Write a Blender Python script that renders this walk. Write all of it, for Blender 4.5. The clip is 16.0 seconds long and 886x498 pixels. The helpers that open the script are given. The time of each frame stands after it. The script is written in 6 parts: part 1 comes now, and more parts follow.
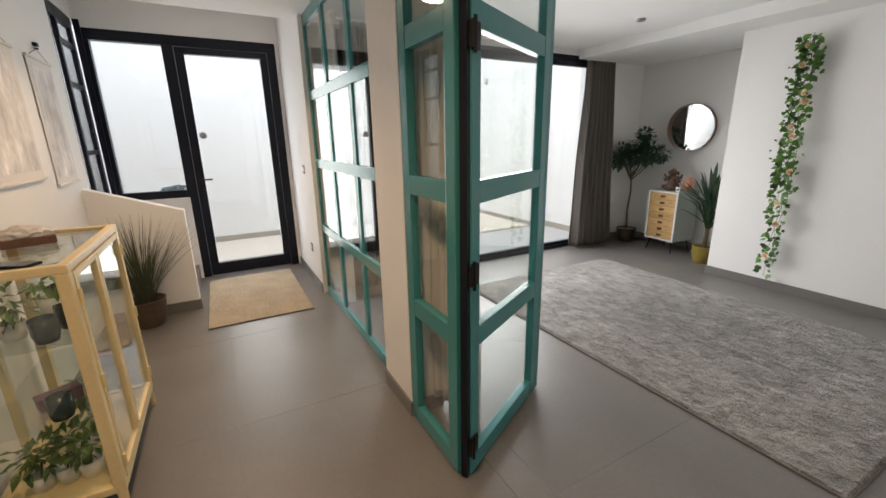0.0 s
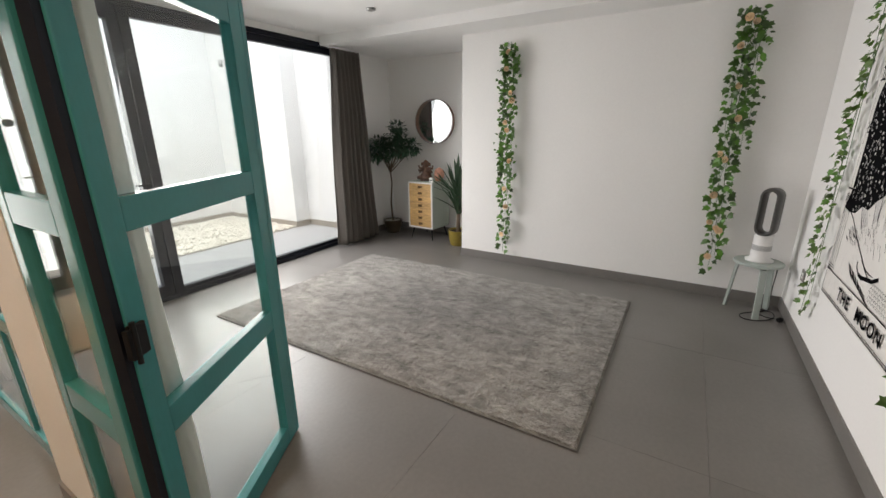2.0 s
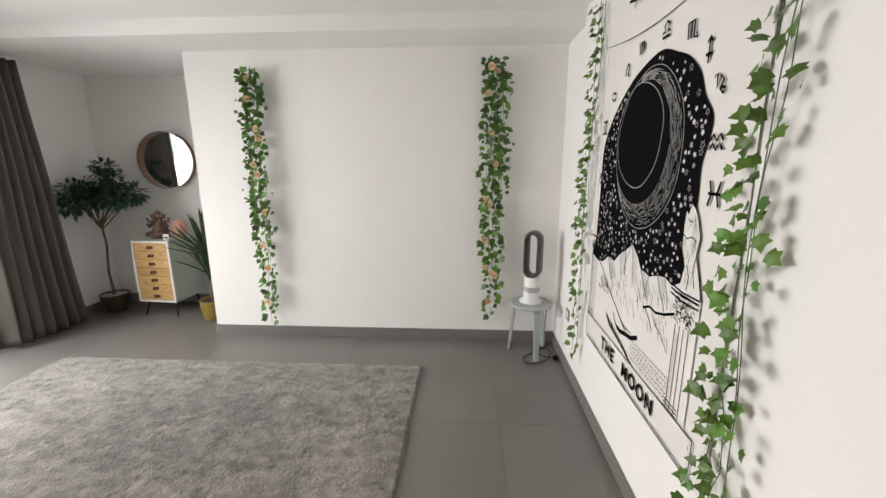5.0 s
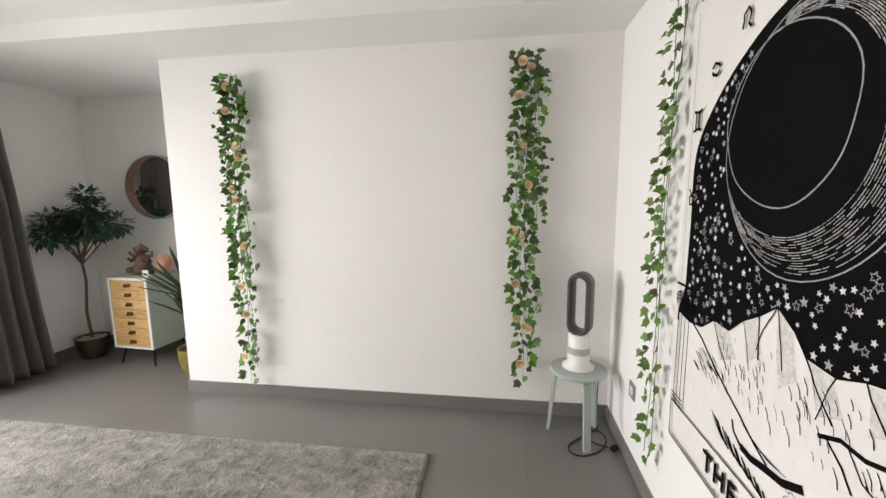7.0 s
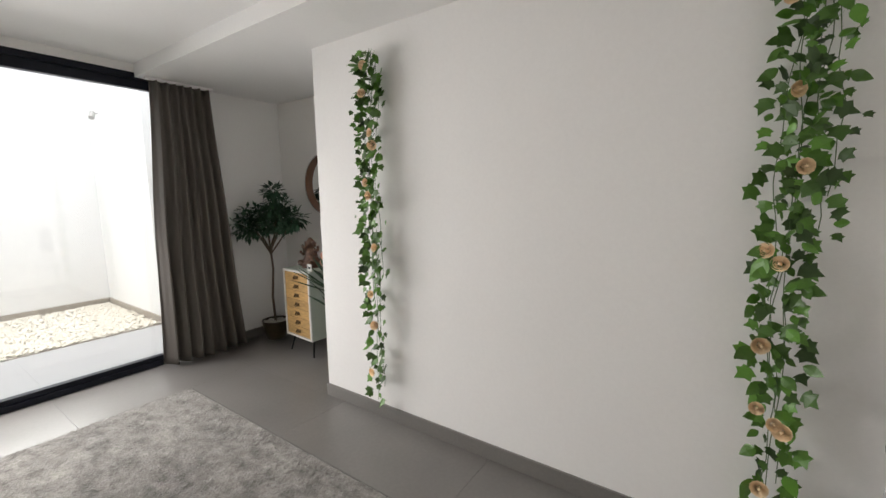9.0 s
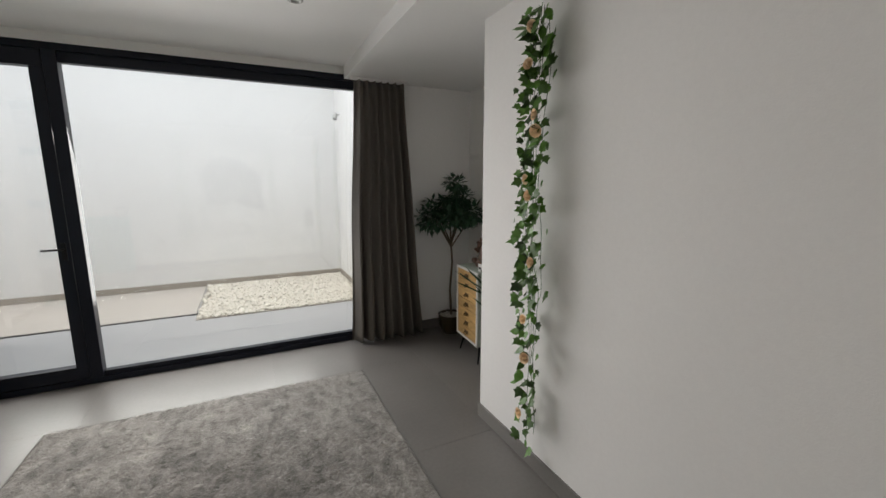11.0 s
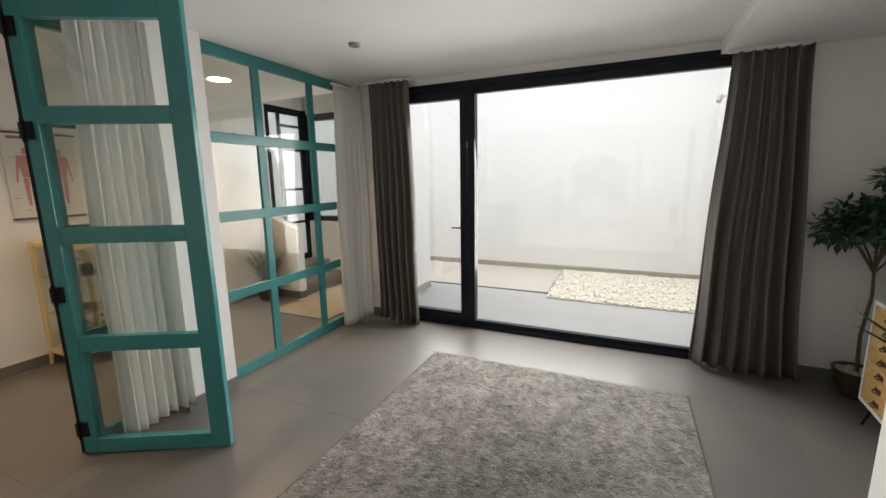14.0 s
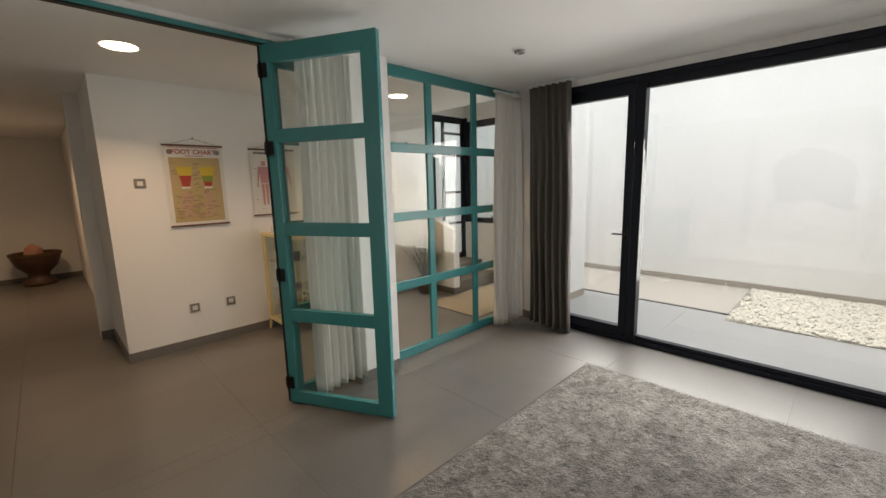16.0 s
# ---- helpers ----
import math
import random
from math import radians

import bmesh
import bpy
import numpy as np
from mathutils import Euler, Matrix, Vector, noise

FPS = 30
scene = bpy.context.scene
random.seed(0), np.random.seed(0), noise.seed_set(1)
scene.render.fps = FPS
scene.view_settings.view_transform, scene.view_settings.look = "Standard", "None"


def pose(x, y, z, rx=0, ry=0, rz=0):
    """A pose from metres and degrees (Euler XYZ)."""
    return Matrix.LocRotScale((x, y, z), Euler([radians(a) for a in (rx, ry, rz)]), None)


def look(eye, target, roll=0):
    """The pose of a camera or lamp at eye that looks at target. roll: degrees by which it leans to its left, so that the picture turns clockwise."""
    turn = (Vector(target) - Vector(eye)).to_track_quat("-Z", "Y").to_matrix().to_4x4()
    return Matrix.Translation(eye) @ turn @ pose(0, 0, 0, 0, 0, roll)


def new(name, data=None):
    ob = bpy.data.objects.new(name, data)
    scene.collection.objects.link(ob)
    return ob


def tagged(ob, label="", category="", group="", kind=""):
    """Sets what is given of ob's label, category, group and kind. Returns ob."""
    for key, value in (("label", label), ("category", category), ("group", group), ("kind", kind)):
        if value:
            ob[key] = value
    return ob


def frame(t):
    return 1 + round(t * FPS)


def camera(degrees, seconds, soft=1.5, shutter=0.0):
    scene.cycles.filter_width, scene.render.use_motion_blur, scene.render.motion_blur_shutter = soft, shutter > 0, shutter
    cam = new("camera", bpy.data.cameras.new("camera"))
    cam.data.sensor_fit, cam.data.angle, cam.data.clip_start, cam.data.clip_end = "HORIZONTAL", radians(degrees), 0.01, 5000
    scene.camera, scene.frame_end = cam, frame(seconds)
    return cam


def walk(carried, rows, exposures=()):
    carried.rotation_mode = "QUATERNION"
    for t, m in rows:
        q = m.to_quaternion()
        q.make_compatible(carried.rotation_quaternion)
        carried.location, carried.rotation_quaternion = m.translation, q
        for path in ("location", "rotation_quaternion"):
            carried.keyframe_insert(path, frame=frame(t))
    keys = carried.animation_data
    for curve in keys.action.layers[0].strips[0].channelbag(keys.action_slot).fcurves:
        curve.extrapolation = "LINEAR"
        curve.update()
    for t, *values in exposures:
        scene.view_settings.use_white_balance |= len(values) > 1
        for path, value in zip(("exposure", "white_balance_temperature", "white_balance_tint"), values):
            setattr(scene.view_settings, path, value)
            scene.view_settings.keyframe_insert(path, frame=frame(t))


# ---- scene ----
cam = camera(95.3, 16.0)
PATH = [
    (0, (0.356, 0.314, 1.523), (1.28, 2.008, 1.0), -1.0),
    (0.5, (0.445, 0.324, 1.517), (1.573, 1.885, 0.98), -0.9),
    (1, (0.563, 0.349, 1.511), (1.902, 1.727, 0.955), -0.8),
    (1.5, (0.691, 0.393, 1.522), (2.213, 1.559, 0.952), -0.6),
    (2, (0.802, 0.421, 1.523), (2.446, 1.407, 0.952), -0.6),
    (2.5, (0.886, 0.462, 1.556), (2.646, 1.216, 0.978), -0.6),
    (3, (0.958, 0.505, 1.566), (2.805, 1.013, 0.992), -0.4),
    (3.5, (1.077, 0.489, 1.591), (2.963, 0.826, 1.018), -0.5),
    (4, (1.237, 0.431, 1.614), (3.149, 0.651, 1.071), -0.7),
    (6.5, (2.193, 0.314, 1.578), (4.167, 0.44, 1.283), -0.4),
    (7, (2.377, 0.297, 1.53), (4.339, 0.578, 1.259), -0.6),
    (7.5, (2.602, 0.304, 1.546), (4.529, 0.76, 1.267), -0.6),
    (8, (2.793, 0.332, 1.538), (4.666, 0.974, 1.258), -0.5),
    (8.5, (3.008, 0.347, 1.551), (4.792, 1.203, 1.263), -0.7),
    (9, (3.193, 0.343, 1.502), (4.825, 1.468, 1.234), -0.7),
    (11.5, (3.913, 0.636, 1.577), (4.544, 2.502, 1.228), -0.2),
    (12, (4.04, 0.699, 1.578), (4.415, 2.632, 1.225), -0.3),
    (12.5, (4.085, 0.661, 1.564), (4.132, 2.632, 1.226), -0.6),
    (13, (4.069, 0.616, 1.578), (3.78, 2.565, 1.236), -0.5),
    (13.5, (4.052, 0.572, 1.588), (3.471, 2.454, 1.242), -0.8),
    (14, (4.046, 0.529, 1.597), (3.231, 2.322, 1.251), -0.9),
    (14.5, (4.042, 0.504, 1.602), (3.034, 2.197, 1.26), -1.1),
    (15, (4.044, 0.479, 1.598), (2.877, 2.07, 1.269), -1.2),
    (15.5, (4.031, 0.485, 1.618), (2.734, 1.969, 1.283), -1.3),
    (16, (4.032, 0.468, 1.608), (2.623, 1.851, 1.288), -1.4),
]
EXPOSURES = [(0, 0.17, 6450, 13), (1, 0.18, 6500, 13), (2, 0.24, 6600, 13), (3.5, 0.27, 6650, 13), (4.2, 0.40, 6600, 13), (6.5, 0.80, 6600, 13), (7.5, 0.70, 6600, 13),
             (9, 0.28, 6600, 13), (11.5, -0.42, 6600, 12), (12.5, -0.34, 6650, 12), (13.2, -0.18, 6700, 12), (14, -0.06, 6750, 12), (15, -0.12, 6800, 12), (16, -0.18, 6850, 12)]
walk(cam, [(t, look(eye, target, roll)) for t, eye, target, roll in PATH], EXPOSURES)

# ---- world and light ----
world = bpy.data.worlds.new("sky")
scene.world = world
world.use_nodes = True
wn = world.node_tree.nodes
sky = wn.new("ShaderNodeTexSky")
sky.sky_type = "NISHITA"
sky.sun_disc = False
sky.sun_elevation = radians(70)
sky.sun_rotation = radians(270)
sky.dust_density = 4.0
wn["Background"].inputs["Strength"].default_value = 0.095
world.node_tree.links.new(sky.outputs["Color"], wn["Background"].inputs["Color"])

sun = new("sun", bpy.data.lights.new("sun", "SUN"))
sun.data.energy = 0.6
sun.data.angle = radians(30)
sun.data.color = (1.0, 0.96, 0.9)
sun.matrix_world = look((0, 0, 10), (3.6, 0.0, 0.0))

# the bright sky over the yard, in the open top between its walls
skylight = new("sky_over_yard", bpy.data.lights.new("sky_over_yard", "AREA"))
skylight.data.shape, skylight.data.size, skylight.data.size_y, skylight.data.energy = "RECTANGLE", 7.0, 2.0, 170
skylight.data.color = (0.96, 0.975, 1.0)
skylight.matrix_world = pose(1.9, 5.95, 3.68)
# the light of sky and yard together, in the window's opening
daylight = new("window_daylight", bpy.data.lights.new("window_daylight", "AREA"))
daylight.data.shape, daylight.data.size, daylight.data.size_y, daylight.data.energy = "RECTANGLE", 2.4, 1.7, 70
daylight.data.color = (1.0, 0.985, 0.96)
daylight.data.spread = radians(135)
daylight.matrix_world = look((3.05, 4.64, 1.35), (3.05, 0.0, -0.20))
door_light = new("door_daylight", bpy.data.lights.new("door_daylight", "AREA"))
door_light.data.shape, door_light.data.size, door_light.data.size_y, door_light.data.energy = "RECTANGLE", 0.8, 2.2, 15
door_light.data.color = (1.0, 0.985, 0.96)
door_light.matrix_world = look((0.56, 5.80, 1.29), (0.56, 0.0, 1.29))


# ---- materials ----
def material(name, colour, rough=0.6, metal=0.0, grain=0.0, scale=40.0, stain=0.0, stain_scale=1.5, bump=0.0,
             bump_scale=None, spec=0.5, vary=0.0, stretch=(1, 1, 1), rough_vary=0.0, world_space=False):
    """Principled material with fine grain, broad stains, relief and a shift from piece to piece."""
    m = bpy.data.materials.new(name)
    m.use_nodes = True
    nt = m.node_tree
    n, l = nt.nodes, nt.links
    b = n["Principled BSDF"]
    b.inputs["Metallic"].default_value = metal
    b.inputs["Roughness"].default_value = rough
    b.inputs["Specular IOR Level"].default_value = spec
    co = n.new("ShaderNodeTexCoord")
    mp = n.new("ShaderNodeMapping")
    mp.inputs["Scale"].default_value = stretch
    l.new(n.new("ShaderNodeNewGeometry").outputs["Position"] if world_space else co.outputs["Object"], mp.inputs["Vector"])

    def tex(sc, detail=5.0):
        t = n.new("ShaderNodeTexNoise")
        t.inputs["Scale"].default_value = sc
        t.inputs["Detail"].default_value = detail
        l.new(mp.outputs["Vector"], t.inputs["Vector"])
        return t.outputs["Fac"]

    def scaled(fac, amount):
        r = n.new("ShaderNodeMapRange")
        r.inputs["To Min"].default_value = 1 - amount
        r.inputs["To Max"].default_value = 1 + amount
        r.inputs["From Min"].default_value = 0.25
        r.inputs["From Max"].default_value = 0.75
        l.new(fac, r.inputs["Value"])
        return r.outputs["Result"]

    factors = []
    if grain:
        factors.append(scaled(tex(scale), grain))
    if stain:
        factors.append(scaled(tex(stain_scale, 3.0), stain))
    if vary:
        info = n.new("ShaderNodeObjectInfo")
        r = n.new("ShaderNodeMapRange")
        r.inputs["To Min"].default_value = 1 - vary
        r.inputs["To Max"].default_value = 1 + vary
        l.new(info.outputs["Random"], r.inputs["Value"])
        factors.append(r.outputs["Result"])
    value = None
    for f in factors:
        if value is None:
            value = f
        else:
            mul = n.new("ShaderNodeMath")
            mul.operation = "MULTIPLY"
            l.new(value, mul.inputs[0])
            l.new(f, mul.inputs[1])
            value = mul.outputs[0]
    if value is None:
        b.inputs["Base Color"].default_value = (*colour, 1)
    else:
        v = n.new("ShaderNodeVectorMath")
        v.operation = "SCALE"
        v.inputs[0].default_value = colour
        l.new(value, v.inputs["Scale"])
        l.new(v.outputs["Vector"], b.inputs["Base Color"])
    if rough_vary:
        r = n.new("ShaderNodeMapRange")
        r.inputs["From Min"].default_value = 0.3
        r.inputs["From Max"].default_value = 0.7
        r.inputs["To Min"].default_value = max(0.02, rough - rough_vary)
        r.inputs["To Max"].default_value = min(1.0, rough + rough_vary)
        l.new(tex(3.0, 4.0), r.inputs["Value"])
        l.new(r.outputs["Result"], b.inputs["Roughness"])
    if bump:
        bn = n.new("ShaderNodeBump")
        bn.inputs["Strength"].default_value = min(1.0, bump)
        bn.inputs["Distance"].default_value = 0.002
        l.new(tex(bump_scale or scale, 6.0), bn.inputs["Height"])
        l.new(bn.outputs["Normal"], b.inputs["Normal"])
    return m


def glass_material(name, tint=(1, 1, 1), gloss=0.08):
    """Thin clear pane: see-through, with a Fresnel gloss."""
    m = bpy.data.materials.new(name)
    m.use_nodes = True
    n, l = m.node_tree.nodes, m.node_tree.links
    n.clear()
    out = n.new("ShaderNodeOutputMaterial")
    clear = n.new("ShaderNodeBsdfTransparent")
    clear.inputs["Color"].default_value = (*tint, 1)
    shine = n.new("ShaderNodeBsdfGlossy")
    shine.inputs["Roughness"].default_value = 0.0
    lw = n.new("ShaderNodeLayerWeight")
    lw.inputs["Blend"].default_value = 0.5
    pw = n.new("ShaderNodeMath")
    pw.operation = "POWER"
    pw.inputs[1].default_value = 5.0
    l.new(lw.outputs["Facing"], pw.inputs[0])
    rng = n.new("ShaderNodeMapRange")
    rng.inputs["To Min"].default_value = 0.06
    rng.inputs["To Max"].default_value = 1.0
    l.new(pw.outputs[0], rng.inputs["Value"])
    mix = n.new("ShaderNodeMixShader")
    l.new(rng.outputs["Result"], mix.inputs["Fac"])
    l.new(clear.outputs["BSDF"], mix.inputs[1])
    l.new(shine.outputs["BSDF"], mix.inputs[2])
    l.new(mix.outputs["Shader"], out.inputs["Surface"])
    return m


def glow_material(name, colour, strength):
    m = bpy.data.materials.new(name)
    m.use_nodes = True
    b = m.node_tree.nodes["Principled BSDF"]
    b.inputs["Base Color"].default_value = (*colour, 1)
    b.inputs["Emission Color"].default_value = (*colour, 1)
    b.inputs["Emission Strength"].default_value = strength
    return m


M_WALL = material("white wall paint", (0.86, 0.85, 0.835), 0.75, grain=0.015, scale=60, stain=0.02, stain_scale=0.8, bump=0.25, bump_scale=180)
M_CEIL = material("white ceiling paint", (0.88, 0.875, 0.865), 0.85, grain=0.012, scale=50, stain=0.015, bump=0.2, bump_scale=150)
M_PATIO_WALL = material("white outside render", (0.85, 0.845, 0.835), 0.9, grain=0.03, scale=50, stain=0.03, stain_scale=0.7, bump=0.5, bump_scale=120)
M_TILE = material("grey porcelain floor tile", (0.166, 0.156, 0.147), 0.35, grain=0.06, scale=45, stain=0.13, stain_scale=1.3, vary=0.03, spec=0.55, world_space=True)
M_GROUT = material("grey grout", (0.19, 0.18, 0.17), 0.9, grain=0.1, scale=200)
M_BASE = material("grey tile skirting", (0.18, 0.17, 0.16), 0.4, grain=0.06, scale=60, stain=0.06, vary=0.03)
M_TEAL = material("teal painted wood", (0.048, 0.250, 0.258), 0.22, grain=0.04, scale=90, stain=0.06, stain_scale=3, bump=0.15, bump_scale=60, stretch=(1, 1, 0.25))
M_DARK = material("anthracite aluminium", (0.008, 0.010, 0.018), 0.36, grain=0.08, scale=300, spec=0.25)
M_BLACK = material("black metal", (0.008, 0.008, 0.009), 0.45, grain=0.1, scale=200, spec=0.25)
M_GLASS = glass_material("clear window glass", (0.96, 0.98, 0.97))
M_LAMP = glow_material("warm downlight", (1.0, 0.78, 0.52), 14.0)


# ---- mesh helpers ----
def box(bm, x0, y0, z0, x1, y1, z1, bevel=0.0, mat=None):
    m = Matrix.Translation(((x0 + x1) / 2, (y0 + y1) / 2, (z0 + z1) / 2)) @ Matrix.Diagonal((x1 - x0, y1 - y0, z1 - z0, 1))
    r = bmesh.ops.create_cube(bm, size=1, matrix=(mat @ m) if mat else m)
    if bevel:
        edges = list({e for v in r["verts"] for e in v.link_edges})
        bmesh.ops.bevel(bm, geom=edges, offset=bevel, segments=2, profile=0.7, affect="EDGES")
    return bm


def lathe(bm, profile, segs=24, at=(0, 0, 0), cap=True):
    """A turned shape from (radius, height) pairs."""
    rings = []
    for r, z in profile:
        rings.append([bm.verts.new((at[0] + r * math.cos(2 * math.pi * k / segs), at[1] + r * math.sin(2 * math.pi * k / segs), at[2] + z)) for k in range(segs)])
    for a, b in zip(rings, rings[1:]):
        for k in range(segs):
            bm.faces.new((a[k], a[(k + 1) % segs], b[(k + 1) % segs], b[k]))
    if cap:
        if profile[0][0] > 1e-4:
            bm.faces.new(list(reversed(rings[0])))
        if profile[-1][0] > 1e-4:
            bm.faces.new(rings[-1])
    return bm


def tube(bm, pts, radius, segs=8):
    """A round bar along points; radius may be a number or one per point."""
    pts = [Vector(p) for p in pts]
    radii = radius if isinstance(radius, (list, tuple)) else [radius] * len(pts)
    rings = []
    ref = Vector((0, 0, 1))
    for k, p in enumerate(pts):
        d = (pts[min(k + 1, len(pts) - 1)] - pts[max(k - 1, 0)]).normalized()
        if abs(d.dot(ref)) > 0.95:
            ref = Vector((1, 0, 0)) if abs(d.x) < 0.9 else Vector((0, 1, 0))
        u = d.cross(ref).normalized()
        v = d.cross(u).normalized()
        ref = u.cross(d) if abs(u.cross(d).dot(d)) < 0.9 else ref
        rings.append([bm.verts.new(p + radii[k] * (math.cos(2 * math.pi * s / segs) * u + math.sin(2 * math.pi * s / segs) * v)) for s in range(segs)])
    for a, b in zip(rings, rings[1:]):
        for k in range(segs):
            bm.faces.new((a[k], a[(k + 1) % segs], b[(k + 1) % segs], b[k]))
    bm.faces.new(list(reversed(rings[0])))
    bm.faces.new(rings[-1])
    return bm


def mesh_of(name, bm, mat, smooth=False):
    bmesh.ops.recalc_face_normals(bm, faces=bm.faces)
    me = bpy.data.meshes.new(name)
    bm.to_mesh(me)
    bm.free()
    for m in (mat if isinstance(mat, (list, tuple)) else (mat,)):
        me.materials.append(m)
    if smooth:
        for p in me.polygons:
            p.use_smooth = True
    return me


def part(name, bm, mat, parent=None, label="", smooth=False):
    """One mesh object, under a thing or a part if given."""
    ob = new(name, mesh_of(name, bm, mat, smooth))
    ob.parent = parent
    if label:
        ob["label"] = label
    return ob


def thing(name, label, category, at=(0, 0, 0), rz=0.0, group="", kind=""):
    ob = new(name)
    ob.matrix_basis = pose(*at, 0, 0, rz)
    return tagged(ob, label, category, group, kind)


def B():
    return bmesh.new()


def structure(name, bm, mat, label, category):
    return tagged(part(name, bm, mat), label, category, kind="structure")


# ---- the shell ----
CEIL, SOFFIT = 2.60, 2.495
XA, YT, YW, YD, XH = 5.092, -0.434, 4.42, 5.62, -0.63
XN = 5.95  # niche back wall
PX0, PX1 = 1.14, 1.335  # pier faces

structure("wall_accent", box(B(), XA, YT - 0.2, 0, XA + 0.2, 2.72, CEIL + 0.3), M_WALL, "smooth white painted wall with hanging ivy garlands", "wall")
structure("wall_niche_south", box(B(), XA + 0.2, 2.52, 0, XN + 0.2, 2.72, CEIL + 0.3), M_WALL, "white painted side wall of the corner niche", "wall")
structure("wall_niche_east", box(B(), XN, 2.72, 0, XN + 0.2, YW + 0.25, CEIL + 0.3), M_WALL, "white painted back wall of the niche", "wall")
structure("wall_south", box(B(), 1.04, YT - 0.2, 0, XA, YT, CEIL + 0.3), M_WALL, "long white painted wall behind the tapestry", "wall")

WX0, WX1, WTOP = 1.50, 4.95, 2.535
bm = B()
box(bm, PX1 - 0.02, YW, 0, WX0, YW + 0.25, CEIL + 0.3)
box(bm, WX1, YW, 0, XN, YW + 0.25, CEIL + 0.3)
box(bm, WX0, YW, WTOP, WX1, YW + 0.25, CEIL + 0.3)
structure("wall_north", bm, M_WALL, "white wall round the large patio window", "wall")

# hall shell
bm = B()
box(bm, XH - 0.2, 0.87, 0, XH, 4.86, 2.95)
box(bm, XH - 0.2, 4.86, 2.66, XH, YD + 0.25, 2.95)
box(bm, XH - 0.2, 4.86, -0.02, XH, YD, 0.34)
structure("wall_hall_west", bm, M_WALL, "white hall wall with framed charts", "wall")
structure("wall_corridor_north", box(B(), -6.5, 0.87, 0, XH - 0.2, 1.07, CEIL + 0.3), M_WALL, "white wall turning into the side corridor", "wall")
structure("wall_corridor_jamb", box(B(), -1.85, 0.75, 0, -1.66, 0.87, CEIL + 0.3), M_WALL, "white wall return beside the corridor opening", "wall")
structure("wall_corridor_end", box(B(), -6.7, -1.7, 0, -6.5, 1.07, CEIL + 0.3), M_WALL, "plain white wall at the corridor's end", "wall")
structure("wall_hall_south", box(B(), -6.5, -1.7, 0, 1.24, -1.5, CEIL + 0.3), M_WALL, "plain white hall wall", "wall")
structure("wall_hall_south_east", box(B(), 1.04, -1.5, 0, 1.24, YT - 0.2, CEIL + 0.3), M_WALL, "plain white hall wall", "wall")
FX0, FX1, FTOP = -0.585, 1.12, 2.60
bm = B()
box(bm, XH, YD, 0, FX0, YD + 0.25, 2.95)
box(bm, FX1, YD, 0, 1.385, YD + 0.25, 2.95)
box(bm, FX0, YD, FTOP, FX1, YD + 0.25, 2.95)
box(bm, FX0, YD, 0, 0.05, YD + 0.25, 0.95)
structure("wall_entrance", bm, M_WALL, "white wall round the dark-framed front door", "wall")
structure("wall_entry_east", box(B(), 1.155, 4.38, 0, PX1 - 0.02, YD, 2.95), M_WALL, "white wall between partition and front door", "wall")
structure("wall_pier", box(B(), PX0, 2.15, 0, PX1, 2.545, CEIL), M_WALL, "narrow white pier between glazed partition and folding doors", "wall")

bm = B()
box(bm, 1.16, YT, CEIL, 4.64, YW, CEIL + 0.12)
structure("ceiling", bm, M_CEIL, "flat white painted ceiling", "ceiling")
bm = B()
box(bm, 4.64, YT, SOFFIT, XA, YW, CEIL + 0.12)
box(bm, XA, 2.72, SOFFIT, XN, YW, CEIL + 0.12)
structure("ceiling_soffit", bm, M_CEIL, "lowered white plaster soffit along the wall", "ceiling")
bm = B()
box(bm, -6.5, -1.5, CEIL, XH, 0.87, CEIL + 0.12)
box(bm, XH, -1.5, CEIL, 1.16, 4.55, CEIL + 0.12)
box(bm, XH, 4.55, 2.88, 1.16, YD, 3.0)
box(bm, XH, 4.55, CEIL + 0.12, 1.16, 4.65, 2.88)
structure("ceiling_hall", bm, M_CEIL, "white painted hall ceiling", "ceiling")

# patio shell: the open yard outside
PZ = -0.02
structure("ground", box(B(), -60, -60, -0.5, 60, 60, -0.30), material("bare earth", (0.22, 0.19, 0.15), 0.95, grain=0.2, scale=3), "plain earth ground round the house", "ground")
structure("patio_floor", box(B(), -2.5, YW + 0.12, -0.30, 5.45, 7.7, PZ - 0.004), M_GROUT, "grey joint bed under the patio tiles", "pavement")
structure("wall_patio_north", box(B(), -2.7, 7.62, -0.3, 5.67, 7.85, 3.7), M_PATIO_WALL, "tall white rendered patio wall", "wall")
structure("wall_patio_east", box(B(), 5.17, 5.85, -0.3, 5.67, 7.62, 3.7), M_PATIO_WALL, "white rendered patio side wall", "wall")
structure("wall_patio_recess", box(B(), 5.45, YW + 0.25, -0.3, 5.67, 5.85, 3.7), M_PATIO_WALL, "white rendered patio wall beside the window", "wall")
structure("wall_patio_west", box(B(), PX1 - 0.02, YW + 0.25, -0.3, 1.40, YD + 0.262, 3.2), M_PATIO_WALL, "white rendered wall beside the patio door", "wall")
structure("wall_patio_far_west", box(B(), -2.7, 3.6, -0.3, -2.5, 7.62, 3.7), M_PATIO_WALL, "white rendered yard wall", "wall")
structure("wall_yard_south", box(B(), -2.5, 3.6, -0.3, XH - 0.2, 3.8, 3.2), M_PATIO_WALL, "white rendered yard wall", "wall")

# ---- glazing ----
def pane(name, x0, y0, z0, x1, y1, z1, parent, mat=None):
    ob = part(name, box(B(), x0, y0, z0, x1, y1, z1), mat or M_GLASS, parent)
    ob.visible_shadow = False
    return ob


